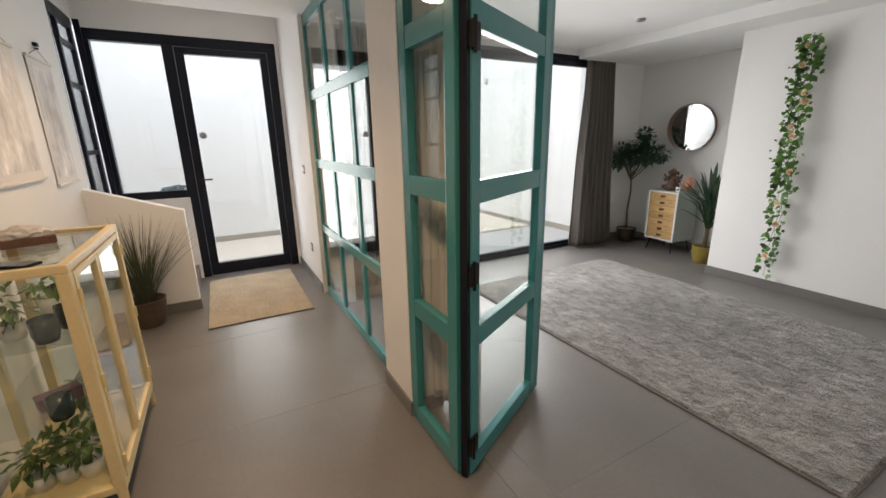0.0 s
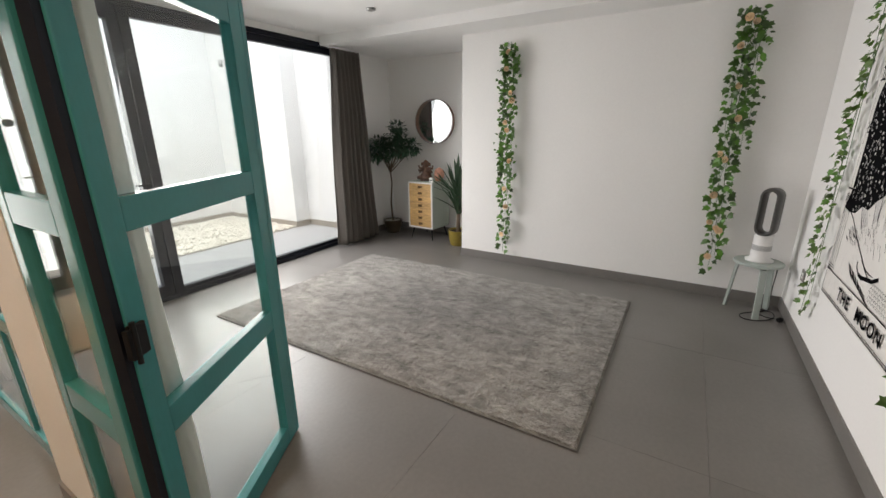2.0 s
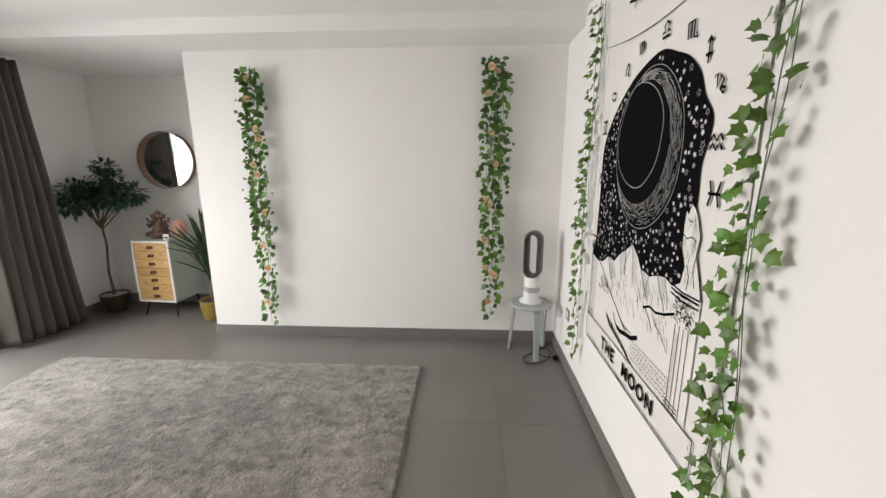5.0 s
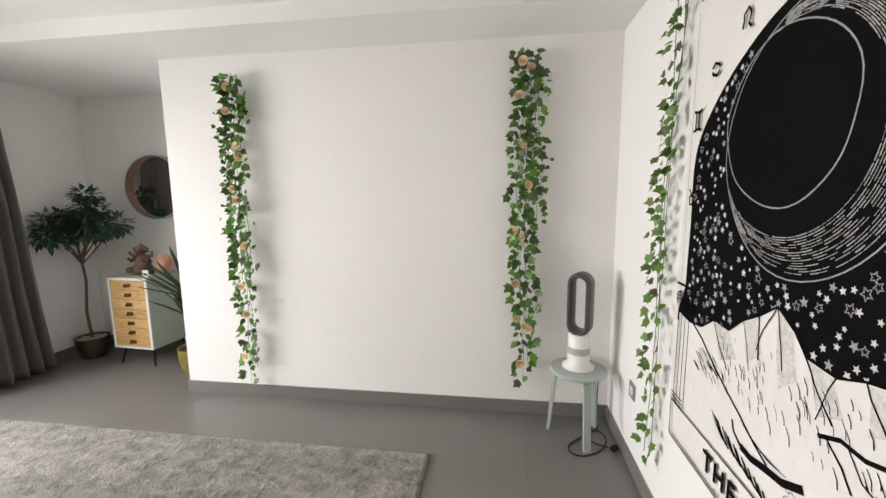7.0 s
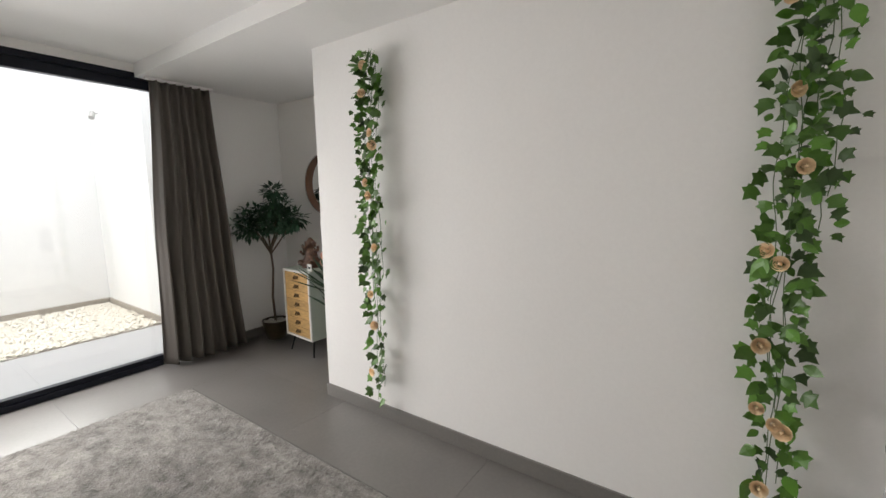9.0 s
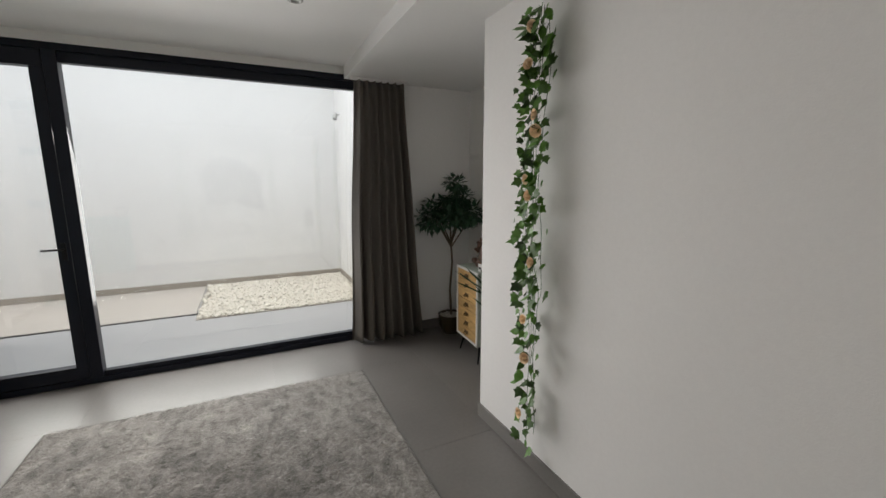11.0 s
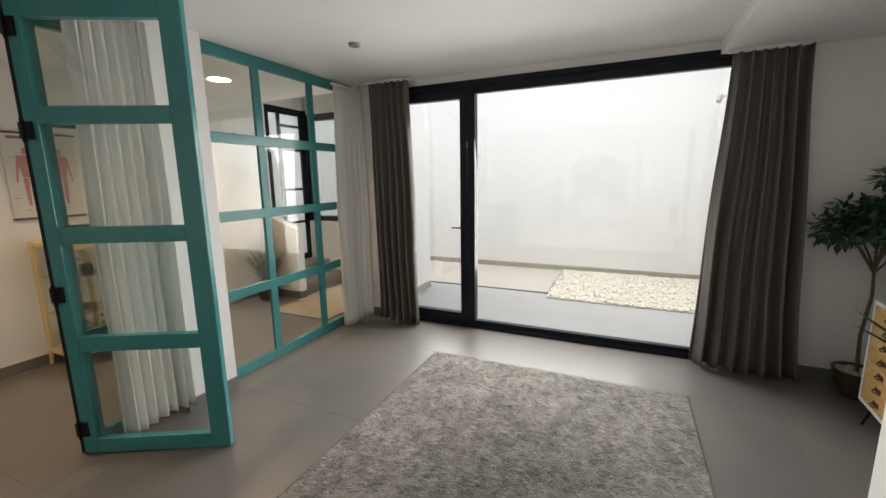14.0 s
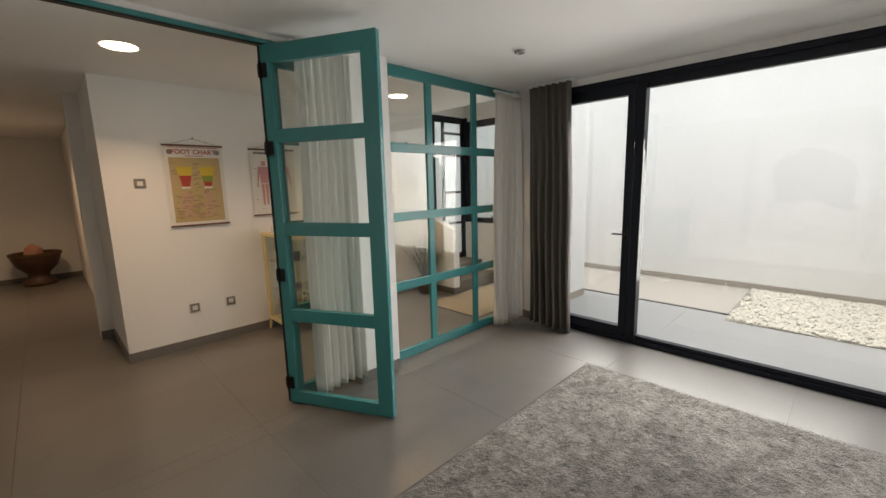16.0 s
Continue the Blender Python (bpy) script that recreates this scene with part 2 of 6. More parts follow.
win = thing("window_1", "wide anthracite aluminium window with a glazed door onto the patio", "window", kind="structure")
y0, y1 = YW + 0.01, YW + 0.10
part("window_frame", box(B(), WX0, y0, 0.0, WX1, y1, 0.045, 0.004), M_DARK, win)
part("window_frame", box(B(), WX0, y0, WTOP - 0.05, WX1, y1, WTOP, 0.004), M_DARK, win)
part("window_frame", box(B(), WX0, y0, 0.045, WX0 + 0.06, y1, WTOP - 0.05, 0.004), M_DARK, win)
part("window_frame", box(B(), WX1 - 0.06, y0, 0.045, WX1, y1, WTOP - 0.05, 0.004), M_DARK, win)
part("mullion", box(B(), 2.555, y0, 0.045, 2.635, y1, WTOP - 0.05, 0.004), M_DARK, win)
part("window_frame", box(B(), 2.635, y0 + 0.02, 0.045, WX1 - 0.06, y1 - 0.01, 0.085, 0.003), M_DARK, win)
part("window_frame", box(B(), 2.635, y0 + 0.02, 2.41, WX1 - 0.06, y1 - 0.01, WTOP - 0.05, 0.003), M_DARK, win)
pane("pane", 2.625, y0 + 0.05, 0.075, WX1 - 0.05, y0 + 0.058, 2.42, win)
dleaf = part("door_leaf", box(B(), WX0 + 0.06, y0 + 0.005, 0.05, 2.55, y1 - 0.01, 0.15, 0.004), M_DARK, win)
part("leaf_rail", box(B(), WX0 + 0.06, y0 + 0.005, 2.37, 2.55, y1 - 0.01, 2.482, 0.004), M_DARK, dleaf)
part("leaf_stile", box(B(), 2.475, y0 + 0.005, 0.15, 2.55, y1 - 0.01, 2.37, 0.004), M_DARK, dleaf)
part("leaf_stile", box(B(), WX0 + 0.06, y0 + 0.005, 0.15, WX0 + 0.14, y1 - 0.01, 2.37, 0.004), M_DARK, dleaf)
pane("pane", WX0 + 0.13, y0 + 0.045, 0.14, 2.485, y0 + 0.053, 2.38, dleaf)
bm = tube(B(), [(2.515, y0 + 0.005, 1.085), (2.515, y0 - 0.045, 1.085), (2.40, y0 - 0.05, 1.085)], 0.008)
box(bm, 2.50, y0 - 0.006, 1.0, 2.53, y0 + 0.006, 1.13, 0.003)
part("door_handle", bm, M_BLACK, dleaf, "black lever handle")

front = thing("door_1", "tall anthracite front door with clear glass and a fixed side light", "door", kind="structure")
y0, y1 = YD + 0.01, YD + 0.10
part("door_frame", box(B(), FX0, y0, 2.50, FX1, y1, FTOP, 0.004), M_DARK, front)
part("door_frame", box(B(), 1.03, y0, 0.0, FX1, y1, 2.50, 0.004), M_DARK, front)
part("door_frame", box(B(), 0.03, y0, 0.0, 0.132, y1, 2.50, 0.004), M_DARK, front)
part("door_frame", box(B(), FX0, y0, 0.95, FX0 + 0.04, y1, 2.50, 0.004), M_DARK, front)
part("door_frame", box(B(), FX0 + 0.04, y0, 0.95, 0.03, y1, 1.03, 0.004), M_DARK, front)
part("corner_post", box(B(), XH + 0.002, YD - 0.022, 0.95, FX0 + 0.004, y0 - 0.001, 2.66, 0.003), M_DARK, front)
pane("pane", FX0 + 0.03, y0 + 0.04, 1.02, 0.055, y0 + 0.048, 2.51, front)
leaf = part("door_leaf", box(B(), 0.135, y0 + 0.006, 0.012, 1.025, y1 - 0.012, 0.15, 0.004), M_DARK, front)
part("leaf_rail", box(B(), 0.135, y0 + 0.006, 2.43, 1.025, y1 - 0.012, 2.495, 0.004), M_DARK, leaf)
part("leaf_stile", box(B(), 0.135, y0 + 0.006, 0.15, 0.22, y1 - 0.012, 2.43, 0.004), M_DARK, leaf)
part("leaf_stile", box(B(), 0.95, y0 + 0.006, 0.15, 1.025, y1 - 0.012, 2.43, 0.004), M_DARK, leaf)
pane("pane", 0.21, y0 + 0.04, 0.14, 0.96, y0 + 0.048, 2.44, leaf)
bm = tube(B(), [(0.175, y0, 1.134), (0.175, y0 - 0.05, 1.134), (0.30, y0 - 0.055, 1.134)], 0.009)
box(bm, 0.16, y0 - 0.008, 0.93, 0.19, y0 + 0.006, 1.18, 0.003)
part("door_handle", bm, M_BLACK, leaf, "black lever handle")
M_STEEL = material("brushed steel", (0.45, 0.45, 0.46), 0.35, metal=1.0, grain=0.06, scale=120)
bm = lathe(B(), [(0.012, 0), (0.036, 0.0), (0.036, 0.012), (0.012, 0.018), (0.0, 0.018)], 20)
bm.transform(pose(0.273, y0 + 0.036, 1.61, 90, 0, 0))
part("peephole", bm, M_STEEL, leaf, "round steel viewer set in the glass")

side = thing("window_2", "narrow dark-framed side glazing beside the front door", "window", kind="structure")
x0, x1 = XH - 0.045, XH - 0.012
for a, b in ((4.86, 4.94), (5.10, 5.15), (5.54, 5.62)):
    part("window_frame", box(B(), x0, a, 0.34, x1, b, 2.66, 0.004), M_DARK, side)
for a, b in ((4.94, 5.10), (5.15, 5.54)):
    part("window_frame", box(B(), x0, a, 2.56, x1, b, 2.66, 0.004), M_DARK, side)
    part("window_frame", box(B(), x0, a, 0.34, x1, b, 0.44, 0.004), M_DARK, side)
    pane("pane", x0 + 0.012, a - 0.01, 0.43, x0 + 0.018, b + 0.01, 2.57, side)
for z in (0.95, 1.46, 2.05, 2.40):
    part("glazing_bar", box(B(), x0, 5.15, z - 0.02, x1 - 0.002, 5.54, z + 0.02, 0.003), M_DARK, side)

# ---- glazed teal partition ----
part_wall = thing("glazed_partition", "teal painted timber partition with twelve clear panes", "partition", kind="structure")
gx0, gx1 = 1.192, 1.222
ys = [2.545, 3.045, 3.685, 4.38]
rails = [(0.0, 0.085), (0.655, 0.735), (1.285, 1.365), (1.885, 1.965), (2.505, CEIL)]
for k, (a, b) in enumerate(rails):
    part("rail", box(B(), gx0, ys[0], a, gx1, ys[-1], b, 0.006), M_TEAL, part_wall)
posts = [(2.545, 2.60), (3.055, 3.128), (3.685, 3.757), (4.335, 4.38)]
for a, b in posts:
    for (_, lo), (hi, _) in zip(rails, rails[1:]):
        part("post", box(B(), gx0 + 0.001, a, lo, gx1 - 0.001, b, hi, 0.006), M_TEAL, part_wall)
for (_, a), (b, _) in zip(posts, posts[1:]):
    for (_, lo), (hi, _) in zip(rails, rails[1:]):
        pane("pane", 1.203, a - 0.005, lo - 0.005, 1.209, b + 0.005, hi + 0.005, part_wall)


def glazed_leaf(name, label, width, height, at, rz, kind, levels, stile=(0.075, 0.075), category="door"):
    """A four-pane teal leaf; its hinge edge at the origin, running along its own x."""
    d = thing(name, label, category, at, rz, kind=kind)
    t = 0.045
    part("stile", box(B(), 0, -t / 2, 0, stile[0], t / 2, height, 0.006), M_TEAL, d)
    part("stile", box(B(), width - stile[1], -t / 2, 0, width, t / 2, height, 0.006), M_TEAL, d)
    for a, b in levels:
        part("rail", box(B(), stile[0], -t / 2 + 0.001, a, width - stile[1], t / 2 - 0.001, b, 0.005), M_TEAL, d)
    for (_, lo), (hi, _) in zip(levels, levels[1:]):
        pane("pane", stile[0] - 0.005, -0.003, lo - 0.005, width - stile[1] + 0.005, 0.003, hi + 0.005, d)
    return d


LEVELS = [(0.0, 0.09), (0.637, 0.728), (1.262, 1.353), (1.892, 1.983), (2.405, 2.52)]
glazed_leaf("side_panel", "narrow fixed teal panel with four panes beside the pier", 0.497, 2.52, (1.165, 2.15, 0.012), -90, "structure", LEVELS)
dx, dy = 1.928 - 1.182, 2.026 - 1.632
door2 = glazed_leaf("door_2", "teal glazed door leaf standing half open", math.hypot(dx, dy), 2.52, (1.182, 1.632, 0.012), math.degrees(math.atan2(dy, dx)), "structure", LEVELS, (0.07, 0.112))
for z in (0.16, 0.98, 1.86, 2.36):
    bm = B()
    box(bm, -0.008, -0.030, z - 0.05, 0.004, -0.022, z + 0.05, 0.003)
    box(bm, 0.002, -0.034, z - 0.045, 0.045, -0.0225, z + 0.045, 0.003)
    box(bm, -0.020, -0.037, z - 0.042, 0.010, -0.020, z + 0.042, 0.004)
    lathe(bm, [(0.007, -0.06), (0.007, 0.06)], 10, (0.0, -0.037, z))
    part("hinge", bm, M_BLACK, door2, "black steel hinge")
for yy in (-0.0245, 0.0225):
    part("astragal", box(B(), math.hypot(dx, dy) - 0.034, yy, 0.0, math.hypot(dx, dy) - 0.004, yy + 0.002 + 0.004, 2.52, 0.002), M_TEAL, door2, "raised edge bead")
# edge seal made wide and dark to paint the shade in the hinge gap
part("seal", box(B(), -0.024, -0.016, 0.0, -0.001, 0.016, 2.52), M_DARK, door2, "dark edge seal widened to fill the shaded gap")
head = thing("door_frame", "teal timber head frame over the open doorway", "door frame", kind="structure")
part("head_rail", box(B(), 1.125, YT, 2.545, 1.205, 2.15, CEIL, 0.006), M_TEAL, head)
part("seal", box(B(), 1.14, YT, 2.538, 1.19, 1.66, 2.5445), M_BLACK, head, "black rubber seal")
part("trim", box(B(), 1.205, YT, 2.57, 1.225, 2.15, CEIL, 0.003), M_WALL, head)

# ---- skirting ----
def skirting(x0, y0, x1, y1, h=0.092):
    return structure("baseboard", box(B(), x0, y0, 0, x1, y1, h, 0.002), M_BASE, "grey tile skirting board", "baseboard")


E_ = 0.012
skirting(XA - E_, YT + E_, XA, 2.72)
skirting(XA - E_, 2.72, XN, 2.72 + E_)
skirting(XN - E_, 2.72 + E_, XN, YW - E_)
skirting(WX1 + 0.01, YW - E_, XN, YW)
skirting(PX1, YW - E_, WX0, YW)
skirting(1.24, YT, XA, YT + E_)
skirting(PX1, 2.15, PX1 + E_, 2.545)
skirting(PX0 - E_, 2.14, PX0, 2.545)
skirting(PX0, 2.135, PX1, 2.15)
skirting(XH, 0.87, XH + E_, 4.6)
skirting(-1.66, 0.87 - E_, XH, 0.87)
skirting(-1.66, 0.75, -1.66 + E_, 0.87 - E_)
skirting(-6.5, -1.5, -6.5 + E_, 0.87)
skirting(1.155 - E_, 4.40, 1.155, YD)

# ---- stair and low wall in the entry ----
bm = B()
vs = [bm.verts.new(p) for p in ((XH, 4.60, 0), (0.04, 4.60, 0), (0.04, 4.60, 0.945), (XH, 4.60, 1.18))]
ws = [bm.verts.new((v.co.x, 4.72, v.co.z)) for v in vs]
bm.faces.new(vs)
bm.faces.new(list(reversed(ws)))
for k in range(4):
    bm.faces.new((vs[k], vs[(k + 1) % 4], ws[(k + 1) % 4], ws[k]))
structure("wall_stair", bm, M_WALL, "low white wall with a sloping top beside the steps", "wall")
skirting(XH + E_, 4.60 - E_, 0.04 + E_, 4.60)
skirting(0.04, 4.60, 0.04 + E_, 4.72)
M_STEP = material("brown tile step", (0.19, 0.165, 0.145), 0.4, grain=0.08, scale=50, stain=0.08, vary=0.04)
steps = thing("stairs", "two grey-brown tiled steps behind the low wall", "stairs", kind="structure")
part("step", box(B(), XH, 4.72, 0, 0.02, YD, 0.17, 0.004), M_STEP, steps)
part("step", box(B(), XH, 4.72, 0.17, -0.28, YD, 0.34, 0.004), M_STEP, steps)

# ---- downlights ----
for x, y in ((0.35, 0.99), (0.27, 3.50), (-4.1, 0.1)):
    d = thing("ceiling_light", "lit round recessed warm ceiling light", "ceiling light", (x, y, CEIL), group="hall downlights")
    part("rim", lathe(B(), [(0.105, 0.0), (0.12, -0.004), (0.12, 0.0)], 32, cap=False), M_CEIL, d)
    part("diffuser", lathe(B(), [(0.0, -0.003), (0.105, -0.003), (0.105, 0.0)], 32, cap=False), M_LAMP, d)
    lamp = new("hall_downlight", bpy.data.lights.new("hall_downlight", "AREA"))
    lamp.data.shape, lamp.data.size, lamp.data.energy, lamp.data.color = "DISK", 0.2, 14 if x < -1 else 13 if y < 2 else 12, (1.0, 0.66, 0.38)
    lamp.data.spread = radians(125)
    lamp.matrix_world = pose(x, y, CEIL - 0.008)
M_SPOT = material("matt silver", (0.42, 0.42, 0.41), 0.5, metal=0.6)
for x, y in ((2.114, 3.232), (4.099, 3.152)):
    d = thing("ceiling_spot", "small unlit round grey ceiling spot", "ceiling light", (x, y, CEIL), group="room ceiling spots")
    part("rim", lathe(B(), [(0.0, -0.012), (0.022, -0.012), (0.024, -0.02), (0.042, -0.016), (0.046, 0.0)], 24, cap=False), M_SPOT, d, smooth=True)


# ---- rug ----
def rug_material():
    """Grey pile: mottled tufts, a faded darker field in the middle, a soft nap."""
    m = bpy.data.materials.new("grey mottled pile")
    m.use_nodes = True
    n, l = m.node_tree.nodes, m.node_tree.links
    b = n["Principled BSDF"]
    b.inputs["Roughness"].default_value = 1.0
    b.inputs["Specular IOR Level"].default_value = 0.05
    b.inputs["Sheen Weight"].default_value = 0.35
    b.inputs["Sheen Roughness"].default_value = 0.45
    co = n.new("ShaderNodeTexCoord").outputs["Object"]

    def layer(scale, detail, distort, lo, hi, stretch=(1, 1, 1)):
        mp = n.new("ShaderNodeMapping")
        mp.inputs["Scale"].default_value = stretch
        t = n.new("ShaderNodeTexNoise")
        t.inputs["Scale"].default_value, t.inputs["Detail"].default_value, t.inputs["Distortion"].default_value = scale, detail, distort
        r = n.new("ShaderNodeMapRange")
        r.inputs["From Min"].default_value, r.inputs["From Max"].default_value = 0.3, 0.7
        r.inputs["To Min"].default_value, r.inputs["To Max"].default_value = lo, hi
        l.new(co, mp.inputs["Vector"])
        l.new(mp.outputs["Vector"], t.inputs["Vector"])
        l.new(t.outputs["Fac"], r.inputs["Value"])
        return r.outputs["Result"]

    def times(a, b_):
        k = n.new("ShaderNodeMath")
        k.operation = "MULTIPLY"
        l.new(a, k.inputs[0])
        l.new(b_, k.inputs[1])
        return k.outputs[0]

    field = n.new("ShaderNodeVectorMath")
    field.operation = "DISTANCE"
    flat_co = n.new("ShaderNodeVectorMath")
    flat_co.operation = "MULTIPLY"
    flat_co.inputs[1].default_value = (1.0, 0.72, 0.0)
    l.new(co, flat_co.inputs[0])
    l.new(flat_co.outputs["Vector"], field.inputs[0])
    field.inputs[1].default_value = (3.55, 2.15 * 0.72, 0.0)
    ring = n.new("ShaderNodeMapRange")
    ring.interpolation_type = "SMOOTHSTEP"
    ring.inputs["From Min"].default_value, ring.inputs["From Max"].default_value = 0.25, 0.85
    ring.inputs["To Min"].default_value, ring.inputs["To Max"].default_value = 0.74, 1.06
    l.new(field.outputs["Value"], ring.inputs["Value"])
    v = times(ring.outputs["Result"], layer(16, 6, 0.5, 0.62, 1.36, (1, 0.55, 1)))
    v = times(v, layer(3.2, 4, 0.5, 0.82, 1.18))
    v = times(v, layer(60, 3, 0.3, 0.80, 1.20))
    tint = n.new("ShaderNodeVectorMath")
    tint.operation = "SCALE"
    tint.inputs[0].default_value = (0.215, 0.204, 0.188)
    l.new(v, tint.inputs["Scale"])
    l.new(tint.outputs["Vector"], b.inputs["Base Color"])
    bump = n.new("ShaderNodeBump")
    bump.inputs["Strength"].default_value = 0.8
    bump.inputs["Distance"].default_value = 0.004
    l.new(layer(130, 4, 0.6, 0.0, 1.0, (1, 0.5, 1)), bump.inputs["Height"])
    l.new(bump.outputs["Normal"], b.inputs["Normal"])
    return m


M_RUG = rug_material()
M_RUG_EDGE = material("dark backing and rug edge shade", (0.17, 0.165, 0.155), 1.0, grain=0.2, scale=200)
RX0, RY0, RX1, RY1 = 2.515, 0.70, 4.535, 3.70
rug = thing("rug", "thick grey mottled shaggy rug on the tiled floor", "rug")
nx, ny = 330, 490
gx, gy = np.meshgrid(np.linspace(RX0, RX1, nx), np.linspace(RY0, RY1, ny), indexing="ij")
rng_rug = np.random.default_rng(3)


def smooth_noise(shape, cell):
    """Random values on a coarse lattice, blended to the full grid."""
    small = rng_rug.random((shape[0] // cell + 3, shape[1] // cell + 3))
    u, v = np.arange(shape[0]) / cell, np.arange(shape[1]) / cell
    i, j = u.astype(int), v.astype(int)
    fu, fv = (u - i)[:, None], (v - j)[None, :]
    fu, fv = fu * fu * (3 - 2 * fu), fv * fv * (3 - 2 * fv)
    a, b = small[np.ix_(i, j)], small[np.ix_(i + 1, j)]
    c, d = small[np.ix_(i, j + 1)], small[np.ix_(i + 1, j + 1)]
    return (a * (1 - fu) + b * fu) * (1 - fv) + (c * (1 - fu) + d * fu) * fv


h = 0.010 + 0.006 * smooth_noise((nx, ny), 4) + 0.006 * smooth_noise((nx, ny), 9) + 0.003 * rng_rug.random((nx, ny)) + 0.006 * smooth_noise((nx, ny), 22)
edge = np.minimum(np.minimum(gx - RX0, RX1 - gx), np.minimum(gy - RY0, RY1 - gy))
h *= np.clip(0.35 + edge / 0.02, 0, 1)
jit = 0.0022
verts = np.stack([gx + rng_rug.normal(0, jit, gx.shape) * (edge > 0.004), gy + rng_rug.normal(0, jit, gx.shape) * (edge > 0.004), h], -1).reshape(-1, 3)
idx = np.arange(nx * ny).reshape(nx, ny)
quads = np.stack([idx[:-1, :-1], idx[1:, :-1], idx[1:, 1:], idx[:-1, 1:]], -1).reshape(-1, 4)
me = bpy.data.meshes.new("shag")
me.from_pydata(verts.tolist(), [], quads.tolist())
me.materials.append(M_RUG)
ob = new("shag", me)
ob.parent = rug
e = 0.008
# thin strips coloured darker to stand for the shadow along the rug's sides
for name, b in (("binding", (RX0 - e, RY0 - e, RX1 + e, RY0)), ("binding", (RX0 - e, RY1, RX1 + e, RY1 + e)), ("binding", (RX0 - e, RY0, RX0, RY1)), ("binding", (RX1, RY0, RX1 + e, RY1))):
    part(name, box(B(), b[0], b[1], 0.0, b[2], b[3], 0.011, 0.003), M_RUG_EDGE, rug, "darker strip painting the shadow along the rug's edge")
part("backing", box(B(), RX0, RY0, 0.0, RX1, RY1, 0.003), M_RUG_EDGE, rug)

M_MAT = material("beige coir", (0.42, 0.35, 0.26), 1.0, grain=0.25, scale=160, stain=0.12, stain_scale=5, spec=0.05, bump=1.0, bump_scale=300)
mat = thing("door_mat", "flat beige woven door mat in front of the entrance", "door mat", (0.09, 4.0, 0.0))
bm = B()
bmesh.ops.create_grid(bm, x_segments=60, y_segments=80, size=0.5, matrix=Matrix.Translation((0.45, 0.72, 0.011)) @ Matrix.Diagonal((0.87, 1.40, 1, 1)))
for v in bm.verts:
    v.co.z += random.uniform(-0.002, 0.002)
part("weave", bm, M_MAT, mat)
bm = box(B(), 0.01, 0.015, 0.0, 0.89, 1.425, 0.008, 0.003)
part("backing", bm, M_RUG_EDGE, mat)


# ---- curtains ----
def curtain(name, label, a, b, top, folds, depth, mat, spread=1.0, foot=0.02, seed=0, lean=0.0):
    """A gathered curtain hung between two plan points; spread widens its foot from the end a towards b and beyond."""
    rnd = random.Random(seed)
    a, b = Vector((*a, 0)), Vector((*b, 0))
    along = b - a
    side = Vector((-along.y, along.x, 0)).normalized()
    n, m = folds * 12, 34
    phases = [rnd.uniform(-0.5, 0.5) for _ in range(folds + 2)]
    sizes = [rnd.uniform(0.6, 1.25) for _ in range(folds + 2)]
    bm = B()
    rows = []
    for j in range(m + 1):
        v = j / m
        z = foot + (top - foot) * v
        wide = 1 + (spread - 1) * (1 - v) ** 1.1
        row = []
        for i in range(n + 1):
            u = i / n
            k = u * folds
            f0 = int(min(k, folds - 1e-6))
            size = sizes[f0] * (1 - (k - f0)) + sizes[f0 + 1] * (k - f0)
            ph = phases[f0] * (1 - (k - f0)) + phases[f0 + 1] * (k - f0)
            w = math.sin(2 * math.pi * k + ph + 0.5 * math.sin(3 * v + f0))
            w += 0.3 * math.sin(4 * math.pi * k + 2.2 * ph + 2 * v)
            amp = depth * size * (0.45 + 0.55 * (1 - v) ** 0.7)
            p = a + along * (u * wide + lean * (1 - v)) + side * (w * amp)
            p.x += 0.006 * math.sin(9 * v + 3 * u)
            row.append(bm.verts.new((p.x, p.y, z + 0.012 * math.sin(5 * u + seed) * (1 - v))))
        rows.append(row)
    for r0, r1 in zip(rows, rows[1:]):
        for i in range(n):
            bm.faces.new((r0[i], r0[i + 1], r1[i + 1], r1[i]))
    t = thing(name, label, "curtain")
    ob = part("fabric", bm, mat, t, smooth=True)
    sol = ob.modifiers.new("thickness", "SOLIDIFY")
    sol.thickness = 0.003
    bm = B()
    ext = along.normalized() * 0.03
    p0, p1 = a - ext, a + along + ext
    q = side * 0.014
    vs = [bm.verts.new((p.x, p.y, z)) for z in (top - 0.002, top + 0.022) for p in (p0 - q, p1 - q, p1 + q, p0 + q)]
    for f in ((0, 1, 2, 3), (7, 6, 5, 4), (0, 4, 5, 1), (1, 5, 6, 2), (2, 6, 7, 3), (3, 7, 4, 0)):
        bm.faces.new([vs[k] for k in f])
    part("track", bm, M_CEIL, t, "white ceiling track")
    return t


M_CURT = material("taupe curtain fabric", (0.135, 0.120, 0.105), 0.66, grain=0.12, scale=250, stain=0.05, bump=0.4, bump_scale=400, stretch=(1, 1, 0.3))
M_WHITE_CURT = material("white curtain fabric", (0.80, 0.775, 0.73), 0.85, grain=0.05, scale=250, bump=0.3, bump_scale=400)
curtain("curtain", "floor-length taupe curtain gathered beside the patio door", (1.50, 4.29), (1.97, 4.30), 2.575, 6, 0.058, M_CURT, 1.04, 0.015, 1, 0.10)
curtain("curtain", "floor-length taupe curtain gathered at the window's end", (4.70, 4.31), (5.18, 4.31), SOFFIT - 0.025, 7, 0.058, M_CURT, 1.50, 0.015, 2, -0.20)
curtain("curtain", "white curtain gathered at the end of the partition", (1.335, 3.93), (1.335, 4.36), 2.52, 5, 0.045, M_WHITE_CURT, 1.0, 0.02, 3)
